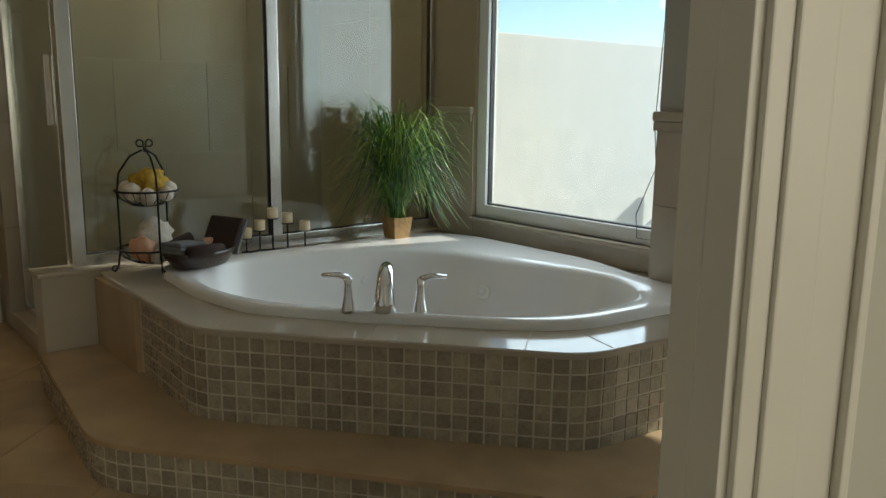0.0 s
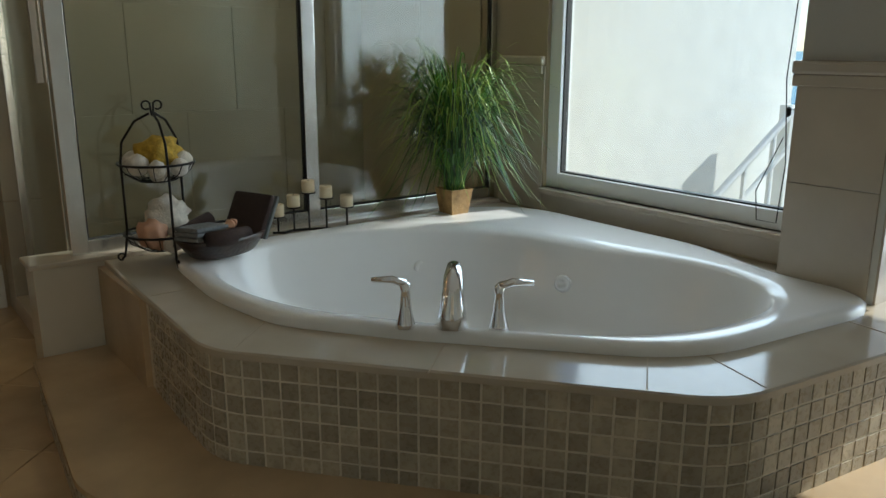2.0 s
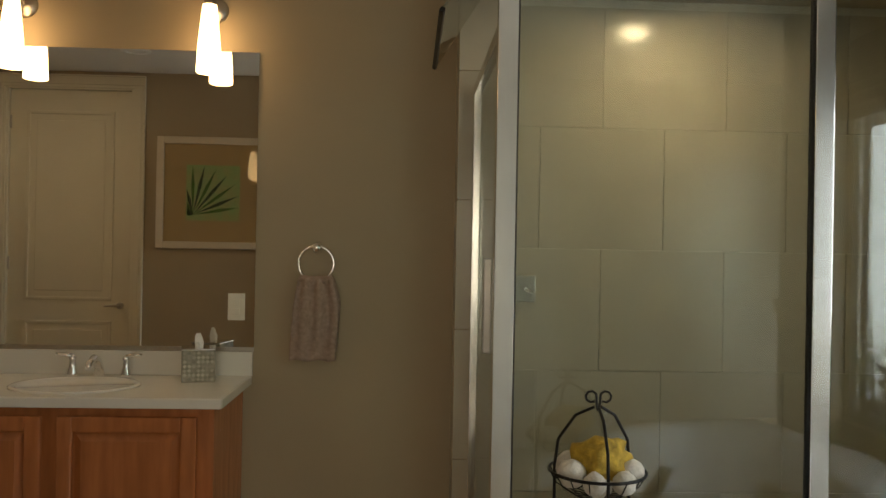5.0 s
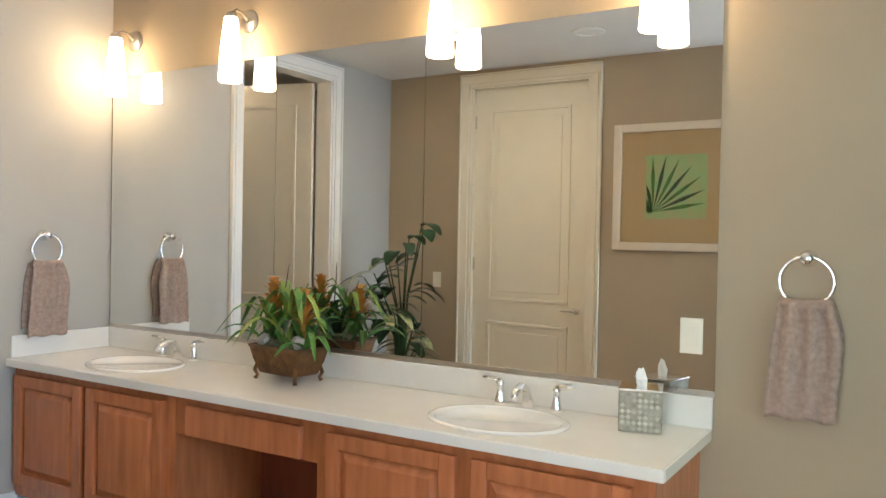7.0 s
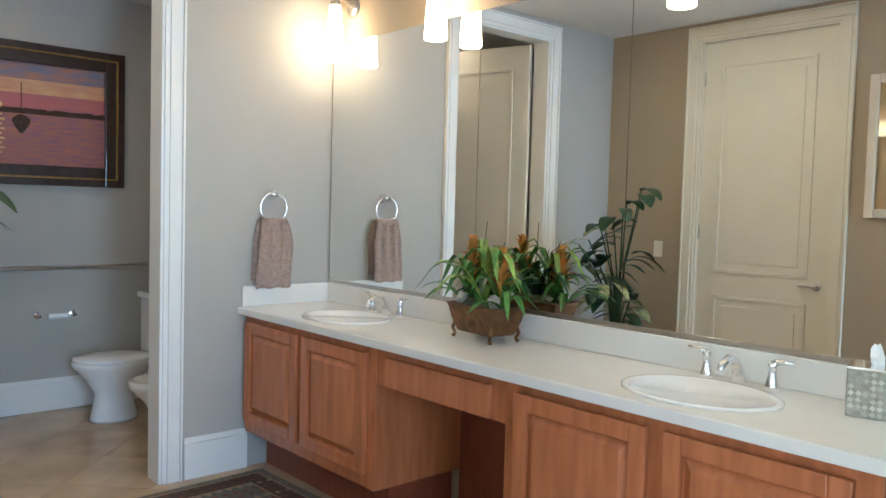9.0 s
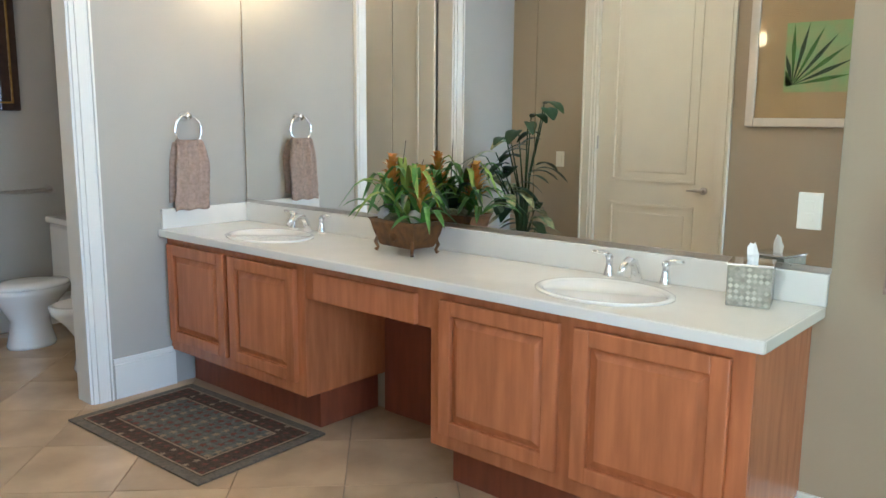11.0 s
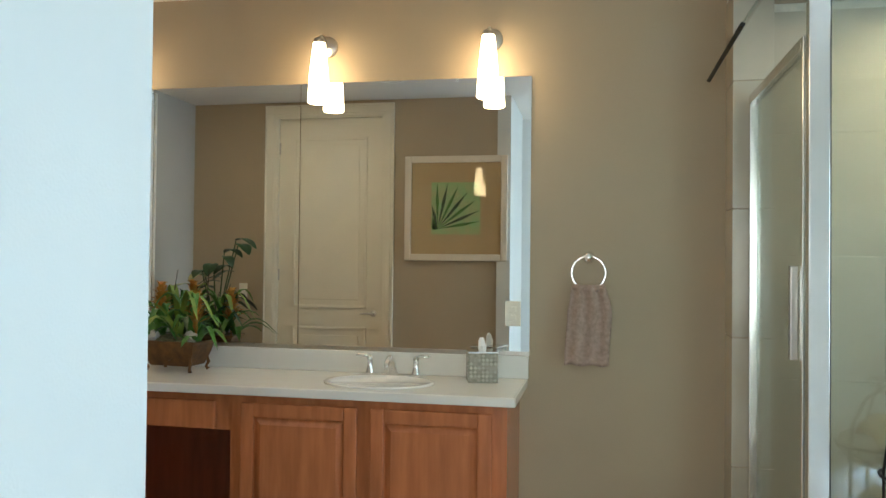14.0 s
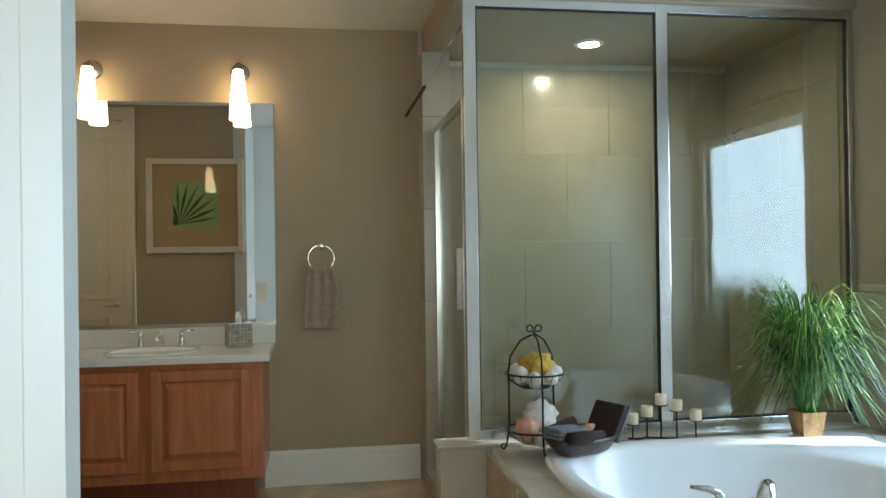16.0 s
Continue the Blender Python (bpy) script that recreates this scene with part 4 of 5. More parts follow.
tissue = thing("tissue_box_cover", "square mother-of-pearl tissue box with a chrome lid", "tissue box", (-0.295, 4.80, 0.87), 14)
part("cover", box((-0.068, -0.068, 0), (0.068, 0.068, 0.135), 0.003), SHELL, tissue)
part("lid", box((-0.071, -0.071, 0.135), (0.071, 0.071, 0.142), 0.002), CHROME, tissue, "mirrored lid")
part("tissue", blob(0.03, 8, 0.9, 2, pose(0, 0, 0.165), (0.6, 0.4, 1.2)), TISSUE, tissue, "white tissue tuft")
chip = bpy.data.meshes.new("chip")
cb = box((-0.0062, 0, -0.0062), (0.0062, 0.0016, 0.0062), 0, pose(0, 0, 0, 0, 45, 0))
cb.to_mesh(chip)
cb.free()
chip.materials.append(SHELL)
for face in (180, 90):
    for i in range(7):
        for j in range(7):
            o = new("chip", chip)
            o.parent = tissue
            o.matrix_basis = pose(0, 0, 0.068, 0, 0, face) @ Matrix.Translation(((i - 3) * 0.0185, 0.068, (j - 3) * 0.0185))

# ---- reflected side of the room ----
def framed(name, m, w, h, rim, label, frame_mat):
    t = thing(name, label, "picture")
    t.matrix_basis = m
    for lo, hi in (((-w / 2, -h / 2), (-w / 2 + rim, h / 2)), ((w / 2 - rim, -h / 2), (w / 2, h / 2)), ((-w / 2 + rim, -h / 2), (w / 2 - rim, -h / 2 + rim)), ((-w / 2 + rim, h / 2 - rim), (w / 2 - rim, h / 2))):
        bm = box((lo[0], -0.038, lo[1]), (hi[0], -0.002, hi[1]), 0.008)
        part("frame_side", bm, frame_mat, t)
    return t


palm = framed("palm_picture", pose(-0.927, SOUTH, 1.865, 0, 0, 180), 0.86, 0.865, 0.055, "white framed print of a green palm fan on a tan mat", FRAME_WHITE)
part("mat_board", box((-0.38, -0.014, -0.382), (0.38, -0.004, 0.382)), MATBOARD, palm)
art = part("print", box((-0.205, -0.017, -0.215), (0.205, -0.0145, 0.215)), ART_GREEN, palm, "square palm fan print")
for k in range(13):
    a = radians(8 + 13.5 * k)
    bm = bmesh.new()
    L = min(0.40, 0.37 / max(abs(math.cos(a)), 1e-3) if math.cos(a) < 0 else 0.20 / max(abs(math.cos(a)), 0.4), 0.40 / max(math.sin(a), 0.05))
    o, d, s = Vector((0.15, -0.018, -0.17)), Vector((math.cos(a), 0, math.sin(a))), Vector((-math.sin(a), 0, math.cos(a)))
    L = min(L, (0.05 if d.x > 0 else 0.345) / max(abs(d.x), 0.02), 0.385 / max(d.z, 0.02))
    v = [bm.verts.new(p) for p in (o, o + d * L * 0.6 - s * 0.014, o + d * L, o + d * L * 0.6 + s * 0.014)]
    bm.faces.new(v)
    part("palm_rib", bm, LEAF_DARK if k % 2 else LEAF, art)
pglass = part("picture_glass", box((-0.38, -0.026, -0.382), (0.38, -0.024, 0.382)), GLASS, palm)

fern = thing("silk_floor_plant", "tall silk plant with gold variegated leaves in a basket", "plant", (-2.80, 2.78, 0))
part("basket", lathe([(0.13, 0), (0.17, 0.1), (0.19, 0.26), (0.18, 0.30), (0.16, 0.28)], 28), WICKER, fern, "woven basket")
rnd = random.Random(11)


def broad_leaf(bm, base, out, pitch, length, width):
    """An oval leaf with a sunken midrib that arches down to its tip; its top is cut into a middle band and two margins."""
    d, sd_ = Vector((math.cos(out), math.sin(out), 0)), Vector((-math.sin(out), math.cos(out), 0))
    prev = None
    for k in range(9):
        u = k / 8
        p = Vector(base) + d * (length * u) + Vector((0, 0, length * (pitch * u - 0.75 * u * u)))
        w = width * math.sin(math.pi * min(u * 0.93 + 0.05, 1)) ** 0.75
        row = [bm.verts.new(p + sd_ * (w * a) + Vector((0, 0, w * b))) for a, b in ((-1, 0.10), (-0.5, 0.16), (0, 0), (0.5, 0.16), (1, 0.10))]
        if prev:
            for a in range(4):
                f_ = bm.faces.new((prev[a], prev[a + 1], row[a + 1], row[a]))
                f_.smooth = True
        prev = row


VARIEGATED = mat("cream veined leaf", (0.60, 0.52, 0.24), 0.4, vary=0.3, scale=22, second=(0.04, 0.14, 0.05))
for k in range(22):
    a, h, rr_ = k * 2.4, 0.52 + 1.08 * ((k * 0.618) % 1.0), rnd.uniform(0.08, 0.34)
    if math.sin(a) < -0.3:
        rr_ *= 0.7
    tip = (rr_ * math.cos(a), rr_ * math.sin(a), h)
    part("stem", tube([(0, 0, 0.25), (0.25 * tip[0], 0.25 * tip[1], 0.3 + 0.6 * (h - 0.3)), tip], [0.008, 0.006, 0.004], 6), LEAF_DARK, fern)
    for q in range(3):
        bm = bmesh.new()
        u = 1.0 - 0.17 * q
        broad_leaf(bm, (tip[0] * u, tip[1] * u, 0.28 + (h - 0.28) * u), a + (0, 1.7, -1.6)[q] + rnd.uniform(-0.4, 0.4), rnd.uniform(0.25, 0.6), rnd.uniform(0.17, 0.24), rnd.uniform(0.042, 0.060))
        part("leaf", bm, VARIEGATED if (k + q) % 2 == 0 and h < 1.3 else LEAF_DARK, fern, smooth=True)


def wall_plate(name, m, w, h, label, cat, outlet):
    t = thing(name, label, cat)
    t.matrix_basis = m
    part("plate", box((-w / 2, -0.006, -h / 2), (w / 2, 0, h / 2), 0.002), PLASTIC, t)
    for z in (-0.02, 0.02) if outlet else (0.0,):
        part("socket" if outlet else "rocker", box((-0.016, -0.0095, z - (0.014 if outlet else 0.032)), (0.016, -0.006, z + (0.014 if outlet else 0.032)), 0.002), PLASTIC, t)


wall_plate("light_switch", pose(-2.80, SOUTH, 1.16, 0, 0, 180), 0.075, 0.12, "ivory light switch plate", "switch", False)
wall_plate("power_outlet", pose(-0.165, NORTH - 0.008, 1.178), 0.075, 0.12, "ivory outlet set in the mirror", "outlet", True)
# First a lit downlight, then, unlit, a round ceiling speaker.
for x, y, lit in ((-2.1, 3.3, True), (-1.3, 3.0, False)):
    dl = thing("recessed_fixture", "round recessed ceiling fixture with white trim", "ceiling light", (x, y, CEIL))
    part("trim_ring", lathe([(0.10, 0), (0.10, -0.006), (0.075, -0.009), (0.072, -0.001)], 30), TRIM, dl)
    part("lens", lathe([(0.07, -0.001), (0.07, -0.004)], 26), DOWNLIGHT if lit else CEILING, dl)
spr = thing("sprinkler_head", "small sprinkler head in the ceiling", "sprinkler", (-0.8, 3.0, CEIL))
part("rosette", lathe([(0.035, 0), (0.035, -0.005), (0.01, -0.01), (0.01, -0.03), (0.018, -0.032)], 18), TRIM, spr)
# Round nickel door stop on the passage wall.
knob = thing("wall_door_stop", "round door stop bumper on the pale wall", "switch", (-0.475, 2.10, 1.02))
part("stop_base", lathe([(0.024, 0), (0.024, 0.005), (0.014, 0.010), (0.013, 0.024), (0.009, 0.028)], 22, pose(0, 0, 0, 0, 90, 0)), NICKEL, knob)

# ---- rugs ----
def rug(at, rz):
    t = thing("bath_rug", "brown patterned wool rug with a blue-grey field", "rug", at, rz, group="bath rugs")
    part("rug_body", box((-0.54, -0.345, 0), (0.54, 0.345, 0.010), 0.004), RUG_BORDER, t)
    part("border_band", box((-0.49, -0.295, 0.010), (0.49, 0.295, 0.0125), 0.001), RUG_DARK, t)
    part("field", box((-0.36, -0.175, 0.0125), (0.36, 0.175, 0.0145), 0.001), RUG_FIELD, t)
    r = random.Random(2)
    bm1, bm2, bm3 = bmesh.new(), bmesh.new(), bmesh.new()
    for i in range(-8, 9):
        for j in range(-5, 6):
            x, y = i * 0.058, j * 0.055
            inside = abs(x) < 0.35 and abs(y) < 0.17
            z = 0.0147 if inside else 0.0127
            if abs(x) > 0.475 or abs(y) > 0.28:
                continue
            if not inside and (abs(x) < 0.385 and abs(y) < 0.20):
                continue
            bm = (bm1, bm2, bm3)[(i * i + 3 * j * j) % 3]
            n = 5 + (i + j) % 2 * 3
            rr = 0.02 if not inside else 0.024
            pts = [bm.verts.new((x + rr * (1 if k % 2 else 0.45) * math.cos(math.pi * k / n), y + rr * (1 if k % 2 else 0.45) * math.sin(math.pi * k / n), z)) for k in range(2 * n)]
            bm.faces.new(pts)
    for b_, m_ in ((bm1, RUG_MOTIF), (bm2, RUG_RED), (bm3, RUG_DARK)):
        tagged(part("motif", b_, m_, t), kind="stuff")
    bm = bmesh.new()
    for (x0, y0, x1, y1) in ((-0.49, -0.295, 0.49, -0.285), (-0.49, 0.285, 0.49, 0.295), (-0.49, -0.285, -0.48, 0.285), (0.48, -0.285, 0.49, 0.285), (-0.375, -0.19, 0.375, -0.18), (-0.375, 0.18, 0.375, 0.19), (-0.375, -0.18, -0.365, 0.18), (0.365, -0.18, 0.375, 0.18)):
        add_box(bm, (x0, y0, 0.0125), (x1, y1, 0.0135))
    part("guard_stripe", bm, RUG_MOTIF, t)


rug((-2.62, 4.13, 0.002), 2)
rug((-0.75, 4.02, 0.002), 0)

# ---- toilet room ----
toilet = thing("toilet", "white two-piece toilet with closed lid", "toilet", (-4.62, 4.62, 0))
part("tank", box((-0.21, -0.19, 0.38), (0.21, -0.005, 0.76), 0.025), CERAMIC, toilet)
part("tank_lid", box((-0.225, -0.205, 0.76), (0.225, 0.0, 0.80), 0.012), CERAMIC, toilet)
part("bowl", lathe([(0.56, 0.0), (0.58, 0.02), (0.50, 0.10), (0.46, 0.18), (0.70, 0.28), (0.98, 0.36), (1.0, 0.39), (0.9, 0.392)], 36, pose(0, -0.43, 0), 0.19, 0.26), CERAMIC, toilet, smooth=True)
part("seat", lathe([(1.0, 0.393), (1.02, 0.405), (0.98, 0.418), (0.5, 0.428), (0.05, 0.43)], 36, pose(0, -0.43, 0), 0.185, 0.25), CERAMIC, toilet, smooth=True)
bidet = thing("bidet", "white ceramic bidet beside the toilet", "bidet", (-3.86, 4.62, 0))
part("bowl", lathe([(0.56, 0.0), (0.58, 0.02), (0.50, 0.10), (0.46, 0.18), (0.70, 0.28), (0.98, 0.36), (1.0, 0.40), (0.92, 0.405), (0.8, 0.36), (0.3, 0.30)], 36, pose(0, -0.34, 0), 0.18, 0.27), CERAMIC, bidet, smooth=True)
part("ledge", box((-0.17, -0.20, 0.28), (0.17, -0.01, 0.40), 0.03), CERAMIC, bidet)
part("tap", tube([(0, -0.08, 0.39), (0, -0.10, 0.46), (0, -0.16, 0.45)], 0.012), CHROME, bidet)
bar = thing("grab_bar", "brushed nickel grab bar on the toilet room wall", "grab bar")
part("bar", tube([(-5.03, 3.3, 0.955), (-5.03, 4.56, 0.955)], 0.014, 10), NICKEL, bar)
for y in (3.3, 4.56):
    part("flange", lathe([(0.035, 0), (0.035, 0.008), (0.016, 0.014), (0.016, 0.06)], 18, pose(-5.08, y, 0.955, 0, 90, 0)), NICKEL, bar)
roll = thing("paper_holder", "chrome paper holder with a white roll", "paper holder")
for y in (3.85, 4.07):
    part("post", lathe([(0.025, 0), (0.022, 0.01), (0.01, 0.014), (0.01, 0.07)], 16, pose(-5.08, y, 0.64, 0, 90, 0)), CHROME, roll)
part("paper_roll", tube([(-5.01, 3.90, 0.635), (-5.01, 4.02, 0.635)], 0.022, 20), TISSUE, roll)
sunset = framed("sunset_painting", pose(-5.08, 3.775, 1.95, 0, 0, 90), 1.25, 0.91, 0.13, "sunset seascape painting in a carved dark frame", FRAME_DARK)
SKYP = mat("painted dusk sky", (0.14, 0.17, 0.25), 0.5, vary=0.3, scale=6, second=(0.36, 0.16, 0.09), stretch=(1, 1, 5), bump=0.4, bump_scale=60)
SEAP = mat("painted glowing sea", (0.40, 0.15, 0.06), 0.5, vary=0.3, scale=9, second=(0.22, 0.10, 0.16), stretch=(1, 1, 9), bump=0.4, bump_scale=60)
CLOUDP = mat("painted rose cloud", (0.50, 0.22, 0.14), 0.5, vary=0.3, scale=5, second=(0.62, 0.40, 0.16), stretch=(1, 1, 6), bump=0.4, bump_scale=60)
ROSEP = mat("painted rose horizon", (0.45, 0.13, 0.10), 0.5, vary=0.25, scale=6, second=(0.34, 0.12, 0.14), stretch=(1, 1, 6), bump=0.4, bump_scale=60)
SUNP = mat("painted sun glint", (0.85, 0.55, 0.20), 0.5, vary=0.2, scale=20)
for z0, z1, m_ in ((0.22, 0.33, SKYP), (0.13, 0.22, CLOUDP), (0.02, 0.13, ROSEP)):
    part("painted_sky", box((-0.50, -0.012, z0), (0.50, -0.004, z1)), m_, sunset)
part("painted_sea", box((-0.50, -0.012, -0.33), (0.50, -0.004, 0.02)), SEAP, sunset)
shore = bmesh.new()
for k in range(24):
    x = -0.50 + k / 24
    add_box(shore, (x, -0.0145, 0.0), (x + 1 / 24, -0.0125, 0.035 + 0.012 * noise.noise((k * 0.7, 0, 0))))
part("painted_shore", shore, RUG_DARK, sunset)
for k in range(9):
    part("painted_glint", box((-0.15 - 0.018 * (1 + k % 3) / 2, -0.0145, -0.03 * k - 0.020), (-0.15 + 0.018 * (1 + k % 2), -0.0125, -0.03 * k - 0.008)), SUNP, sunset)
part("painted_sun", lathe([(0.022, 0), (0.022, 0.002)], 16, pose(-0.15, -0.0125, 0.046, 90, 0, 0)), SUNP, sunset)
bm = lathe([(0.01, -0.075), (0.035, -0.04), (0.055, 0.0), (0.05, 0.02), (0.02, 0.04), (0.01, 0.042)], 12, pose(-0.02, -0.014, -0.05), 1, 0.03)
add_tube(bm, [(-0.02, -0.014, -0.02), (-0.02, -0.014, 0.20)], 0.003, 5)
part("painted_boat", bm, RUG_DARK, sunset)
for e, hgt, d0 in ((0.497, 0.327, 0.030), (0.565, 0.395, 0.050)):
    for lo, hi in (((-e - 0.012, -hgt - 0.012), (-e, hgt + 0.012)), ((e, -hgt - 0.012), (e + 0.012, hgt + 0.012)), ((-e, -hgt - 0.012), (e, -hgt)), ((-e, hgt), (e, hgt + 0.012))):
        part("gilt_bead", box((lo[0], -d0, lo[1]), (hi[0], -0.01, hi[1]), 0.003), GILT, sunset)
# Glowing disc added out of view to warm the toilet room.
tl = thing("toilet_room_fill", "unseen glowing disc added to light the toilet room", "ceiling light", (-4.2, 3.5, CEIL))
part("lens", lathe([(0.09, -0.001), (0.09, -0.006)], 26), TOILET_FILL, tl)


# ---- things on the tub deck ----
filler = thing("tub_filler", "chrome roman tub filler with two lever handles", "faucet", (1.475, 2.235, DECK_Z + 0.03), -41)
part("spout", tube([(0, 0, 0), (0, 0.006, 0.04), (0, 0.022, 0.085), (0, 0.05, 0.125), (0, 0.09, 0.140), (0, 0.135, 0.122)], [0.044, 0.037, 0.031, 0.027, 0.023, 0.017], 16), CHROME, filler, smooth=True)
for s in (-1, 1):
    h = part("handle", lathe([(0.028, 0), (0.026, 0.012), (0.017, 0.05), (0.013, 0.10), (0.016, 0.118), (0.005, 0.128)], 20, pose(s * 0.125, 0, 0)), CHROME, filler, smooth=True)
    part("lever", tube([(s * 0.125, 0, 0.12), (s * 0.16, 0.0, 0.132), (s * 0.215, 0.0, 0.130)], [0.012, 0.011, 0.007], 8), CHROME, h, smooth=True)

pot = thing("grass_plant", "bushy green ornamental grass in a tan square pot", "potted plant", (2.42, 3.43, DECK_Z))
bm = bmesh.new()
prof = ((0.042, 0.0), (0.060, 0.14), (0.062, 0.146), (0.054, 0.146), (0.050, 0.12))
rings = [[bm.verts.new((sx * r, sy * r, z)) for sx, sy in ((-1, -1), (1, -1), (1, 1), (-1, 1))] for r, z in prof]
for a, b in zip(rings, rings[1:]):
    for i in range(4):
        bm.faces.new((a[i], a[(i + 1) % 4], b[(i + 1) % 4], b[i]))
bm.faces.new(rings[0])
bm.faces.new(rings[-1])
part("square_pot", bm, WICKER, pot)
rnd = random.Random(7)
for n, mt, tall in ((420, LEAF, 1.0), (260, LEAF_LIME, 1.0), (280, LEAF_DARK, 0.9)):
    bm = bmesh.new()
    for k in range(n):
        ang = rnd.uniform(0, 2 * math.pi)
        top = math.sqrt(rnd.uniform(0.0, 1.0))
        L = rnd.uniform(0.16, 0.50) * (1.1 - 0.25 * top)
        h = (0.14 + 0.57 * top * rnd.uniform(0.55, 1.0)) * tall
        droop = rnd.uniform(0.25, 1.0) * (1.35 - top)
        base = (rnd.uniform(-0.03, 0.03), rnd.uniform(-0.03, 0.03), 0.12)
        for room, way in ((0.25, math.sin(ang)), (0.36, math.cos(ang))):
            if L * way > room:
                L = room / way
        blade(bm, base, ang, h, L, rnd.uniform(0.0024, 0.0048), droop, rnd, 7)
    tagged(part("grass_tuft", bm, mt, pot), kind="stuff")

# candle holder
ch = thing("candle_stand", "black iron stand with five ivory pillar candles", "candle holder", (0, 0, 0))
wave = [(1.60, 3.585, 0.512), (1.64, 3.56, 0.512), (1.69, 3.585, 0.512), (1.755, 3.56, 0.512), (1.82, 3.53, 0.512), (1.85, 3.50, 0.512), (1.90, 3.49, 0.512)]
part("base_scroll", tube(wave, 0.005, 8), IRON, ch)
for x, y, h in ((1.625, 3.585, 0.065), (1.69, 3.57, 0.10), (1.755, 3.56, 0.155), (1.82, 3.53, 0.13), (1.895, 3.49, 0.09)):
    part("stem", tube([(x, y, 0.51), (x, y, 0.508 + h)], 0.004, 8), IRON, ch)
    part("drip_pan", lathe([(0.012, 0), (0.03, 0.004), (0.032, 0.009), (0.02, 0.007)], 20, pose(x, y, 0.506 + h)), IRON, ch)
    c = part("candle", lathe([(0.026, 0), (0.027, 0.003), (0.027, 0.046), (0.024, 0.05), (0.018, 0.046)], 20, pose(x, y, 0.514 + h)), CANDLE, ch, "ivory pillar candle", True)
    part("wick", tube([(x, y, 0.555 + h), (x + 0.002, y, 0.568 + h)], 0.001, 5), IRON, c)

# two-tier basket stand
BX, BY = 1.125, 3.49
stand = thing("basket_stand", "black wire two-tier stand with bath sponges", "basket stand", (BX, BY, DECK_Z + 0.003))
stand.scale = (0.9, 0.9, 0.9)
for ang in (30, 150, 270):
    a = radians(ang)
    c, s = math.cos(a), math.sin(a)
    part("leg", tube([(0.165 * c, 0.165 * s, 0.006), (0.15 * c, 0.15 * s, 0.03), (0.135 * c, 0.135 * s, 0.12), (0.135 * c, 0.135 * s, 0.40), (0.125 * c, 0.125 * s, 0.48), (0.07 * c, 0.07 * s, 0.56), (0.012 * c, 0.012 * s, 0.59)], 0.005, 7), IRON, stand)
    part("foot_curl", tube([(0.165 * c + 0.014 * math.cos(t) * c, 0.165 * s + 0.014 * math.cos(t) * s, 0.02 + 0.014 * math.sin(t)) for t in [k * 0.7 - 1.57 for k in range(8)]], 0.004, 6), IRON, stand)
for sx in (-1, 1):
    part("top_scroll", tube([(0.002 * sx, 0, 0.58), (0.006 * sx, 0, 0.61)] + [(sx * (0.022 + 0.017 * math.cos(t)), 0, 0.622 + 0.017 * math.sin(t)) for t in [3.4 - k * 0.8 for k in range(8)]], 0.004, 6), IRON, stand)


def wire_bowl(z, r, depth):
    b = part("wire_basket", tube(circle(r, 32, z), 0.005, 7, True), IRON, stand)
    for k in range(16):
        a = 2 * math.pi * k / 16
        part("wire", tube([(r * math.cos(a), r * math.sin(a), z), (0.85 * r * math.cos(a), 0.85 * r * math.sin(a), z - 0.5 * depth), (0.5 * r * math.cos(a), 0.5 * r * math.sin(a), z - 0.92 * depth), (0.1 * r * math.cos(a), 0.1 * r * math.sin(a), z - depth)], 0.002, 5), IRON, b)
    part("wire_ring", tube(circle(0.5 * r, 20, z - 0.92 * depth), 0.0025, 6, True), IRON, b)


wire_bowl(0.40, 0.145, 0.075)
wire_bowl(0.12, 0.145, 0.07)


def bath_ball(name, label, cat, r, at, material, seed, rough=0.3, squash=(1, 1, 1)):
    t = thing(name, label, cat, (BX + 0.9 * at[0], BY + 0.9 * at[1], DECK_Z + 0.003 + 0.9 * at[2]))
    part("body", blob(0.9 * r, seed, rough, 3, None, squash), material, t, smooth=True)


bath_ball("sea_sponge", "yellow natural sea sponge in the basket", "sponge", 0.078, (0.01, 0, 0.435), SPONGE, 1, 0.35, (1.1, 1, 0.85))
for k, (x, y, z, r) in enumerate(((-0.085, -0.04, 0.40, 0.042), (0.095, -0.02, 0.40, 0.042), (0.06, -0.085, 0.385, 0.035), (-0.03, -0.095, 0.385, 0.034), (0.07, 0.075, 0.40, 0.045), (-0.07, 0.06, 0.40, 0.045), (0.0, -0.03, 0.36, 0.04))):
    bath_ball("soap_ball", "white ball soap in the wire basket", "soap", r, (x, y, z), PUFF, k + 3, 0.12)
bath_ball("net_puff", "cream net bath puff in the basket", "bath puff", 0.088, (0.03, 0.02, 0.165), PUFF, 12, 0.35)
bath_ball("peach_puff", "peach bath puff in the lower basket", "bath puff", 0.06, (-0.05, -0.04, 0.125), PEACH, 14, 0.35)
bath_ball("soap_ball", "pale pink ball soap in the basket", "soap", 0.036, (0.01, -0.085, 0.085), PUFF, 15, 0.2)
loofah = thing("rolled_cloth", "rolled chocolate washcloth in the lower basket", "washcloth", (BX + 0.09, BY - 0.045, DECK_Z + 0.11), 20)
part("roll", tube([(-0.06, 0, 0), (0.0, 0, 0.008), (0.09, 0, 0.03)], [0.024, 0.028, 0.026], 14), CHOCOLATE, loofah, smooth=True)

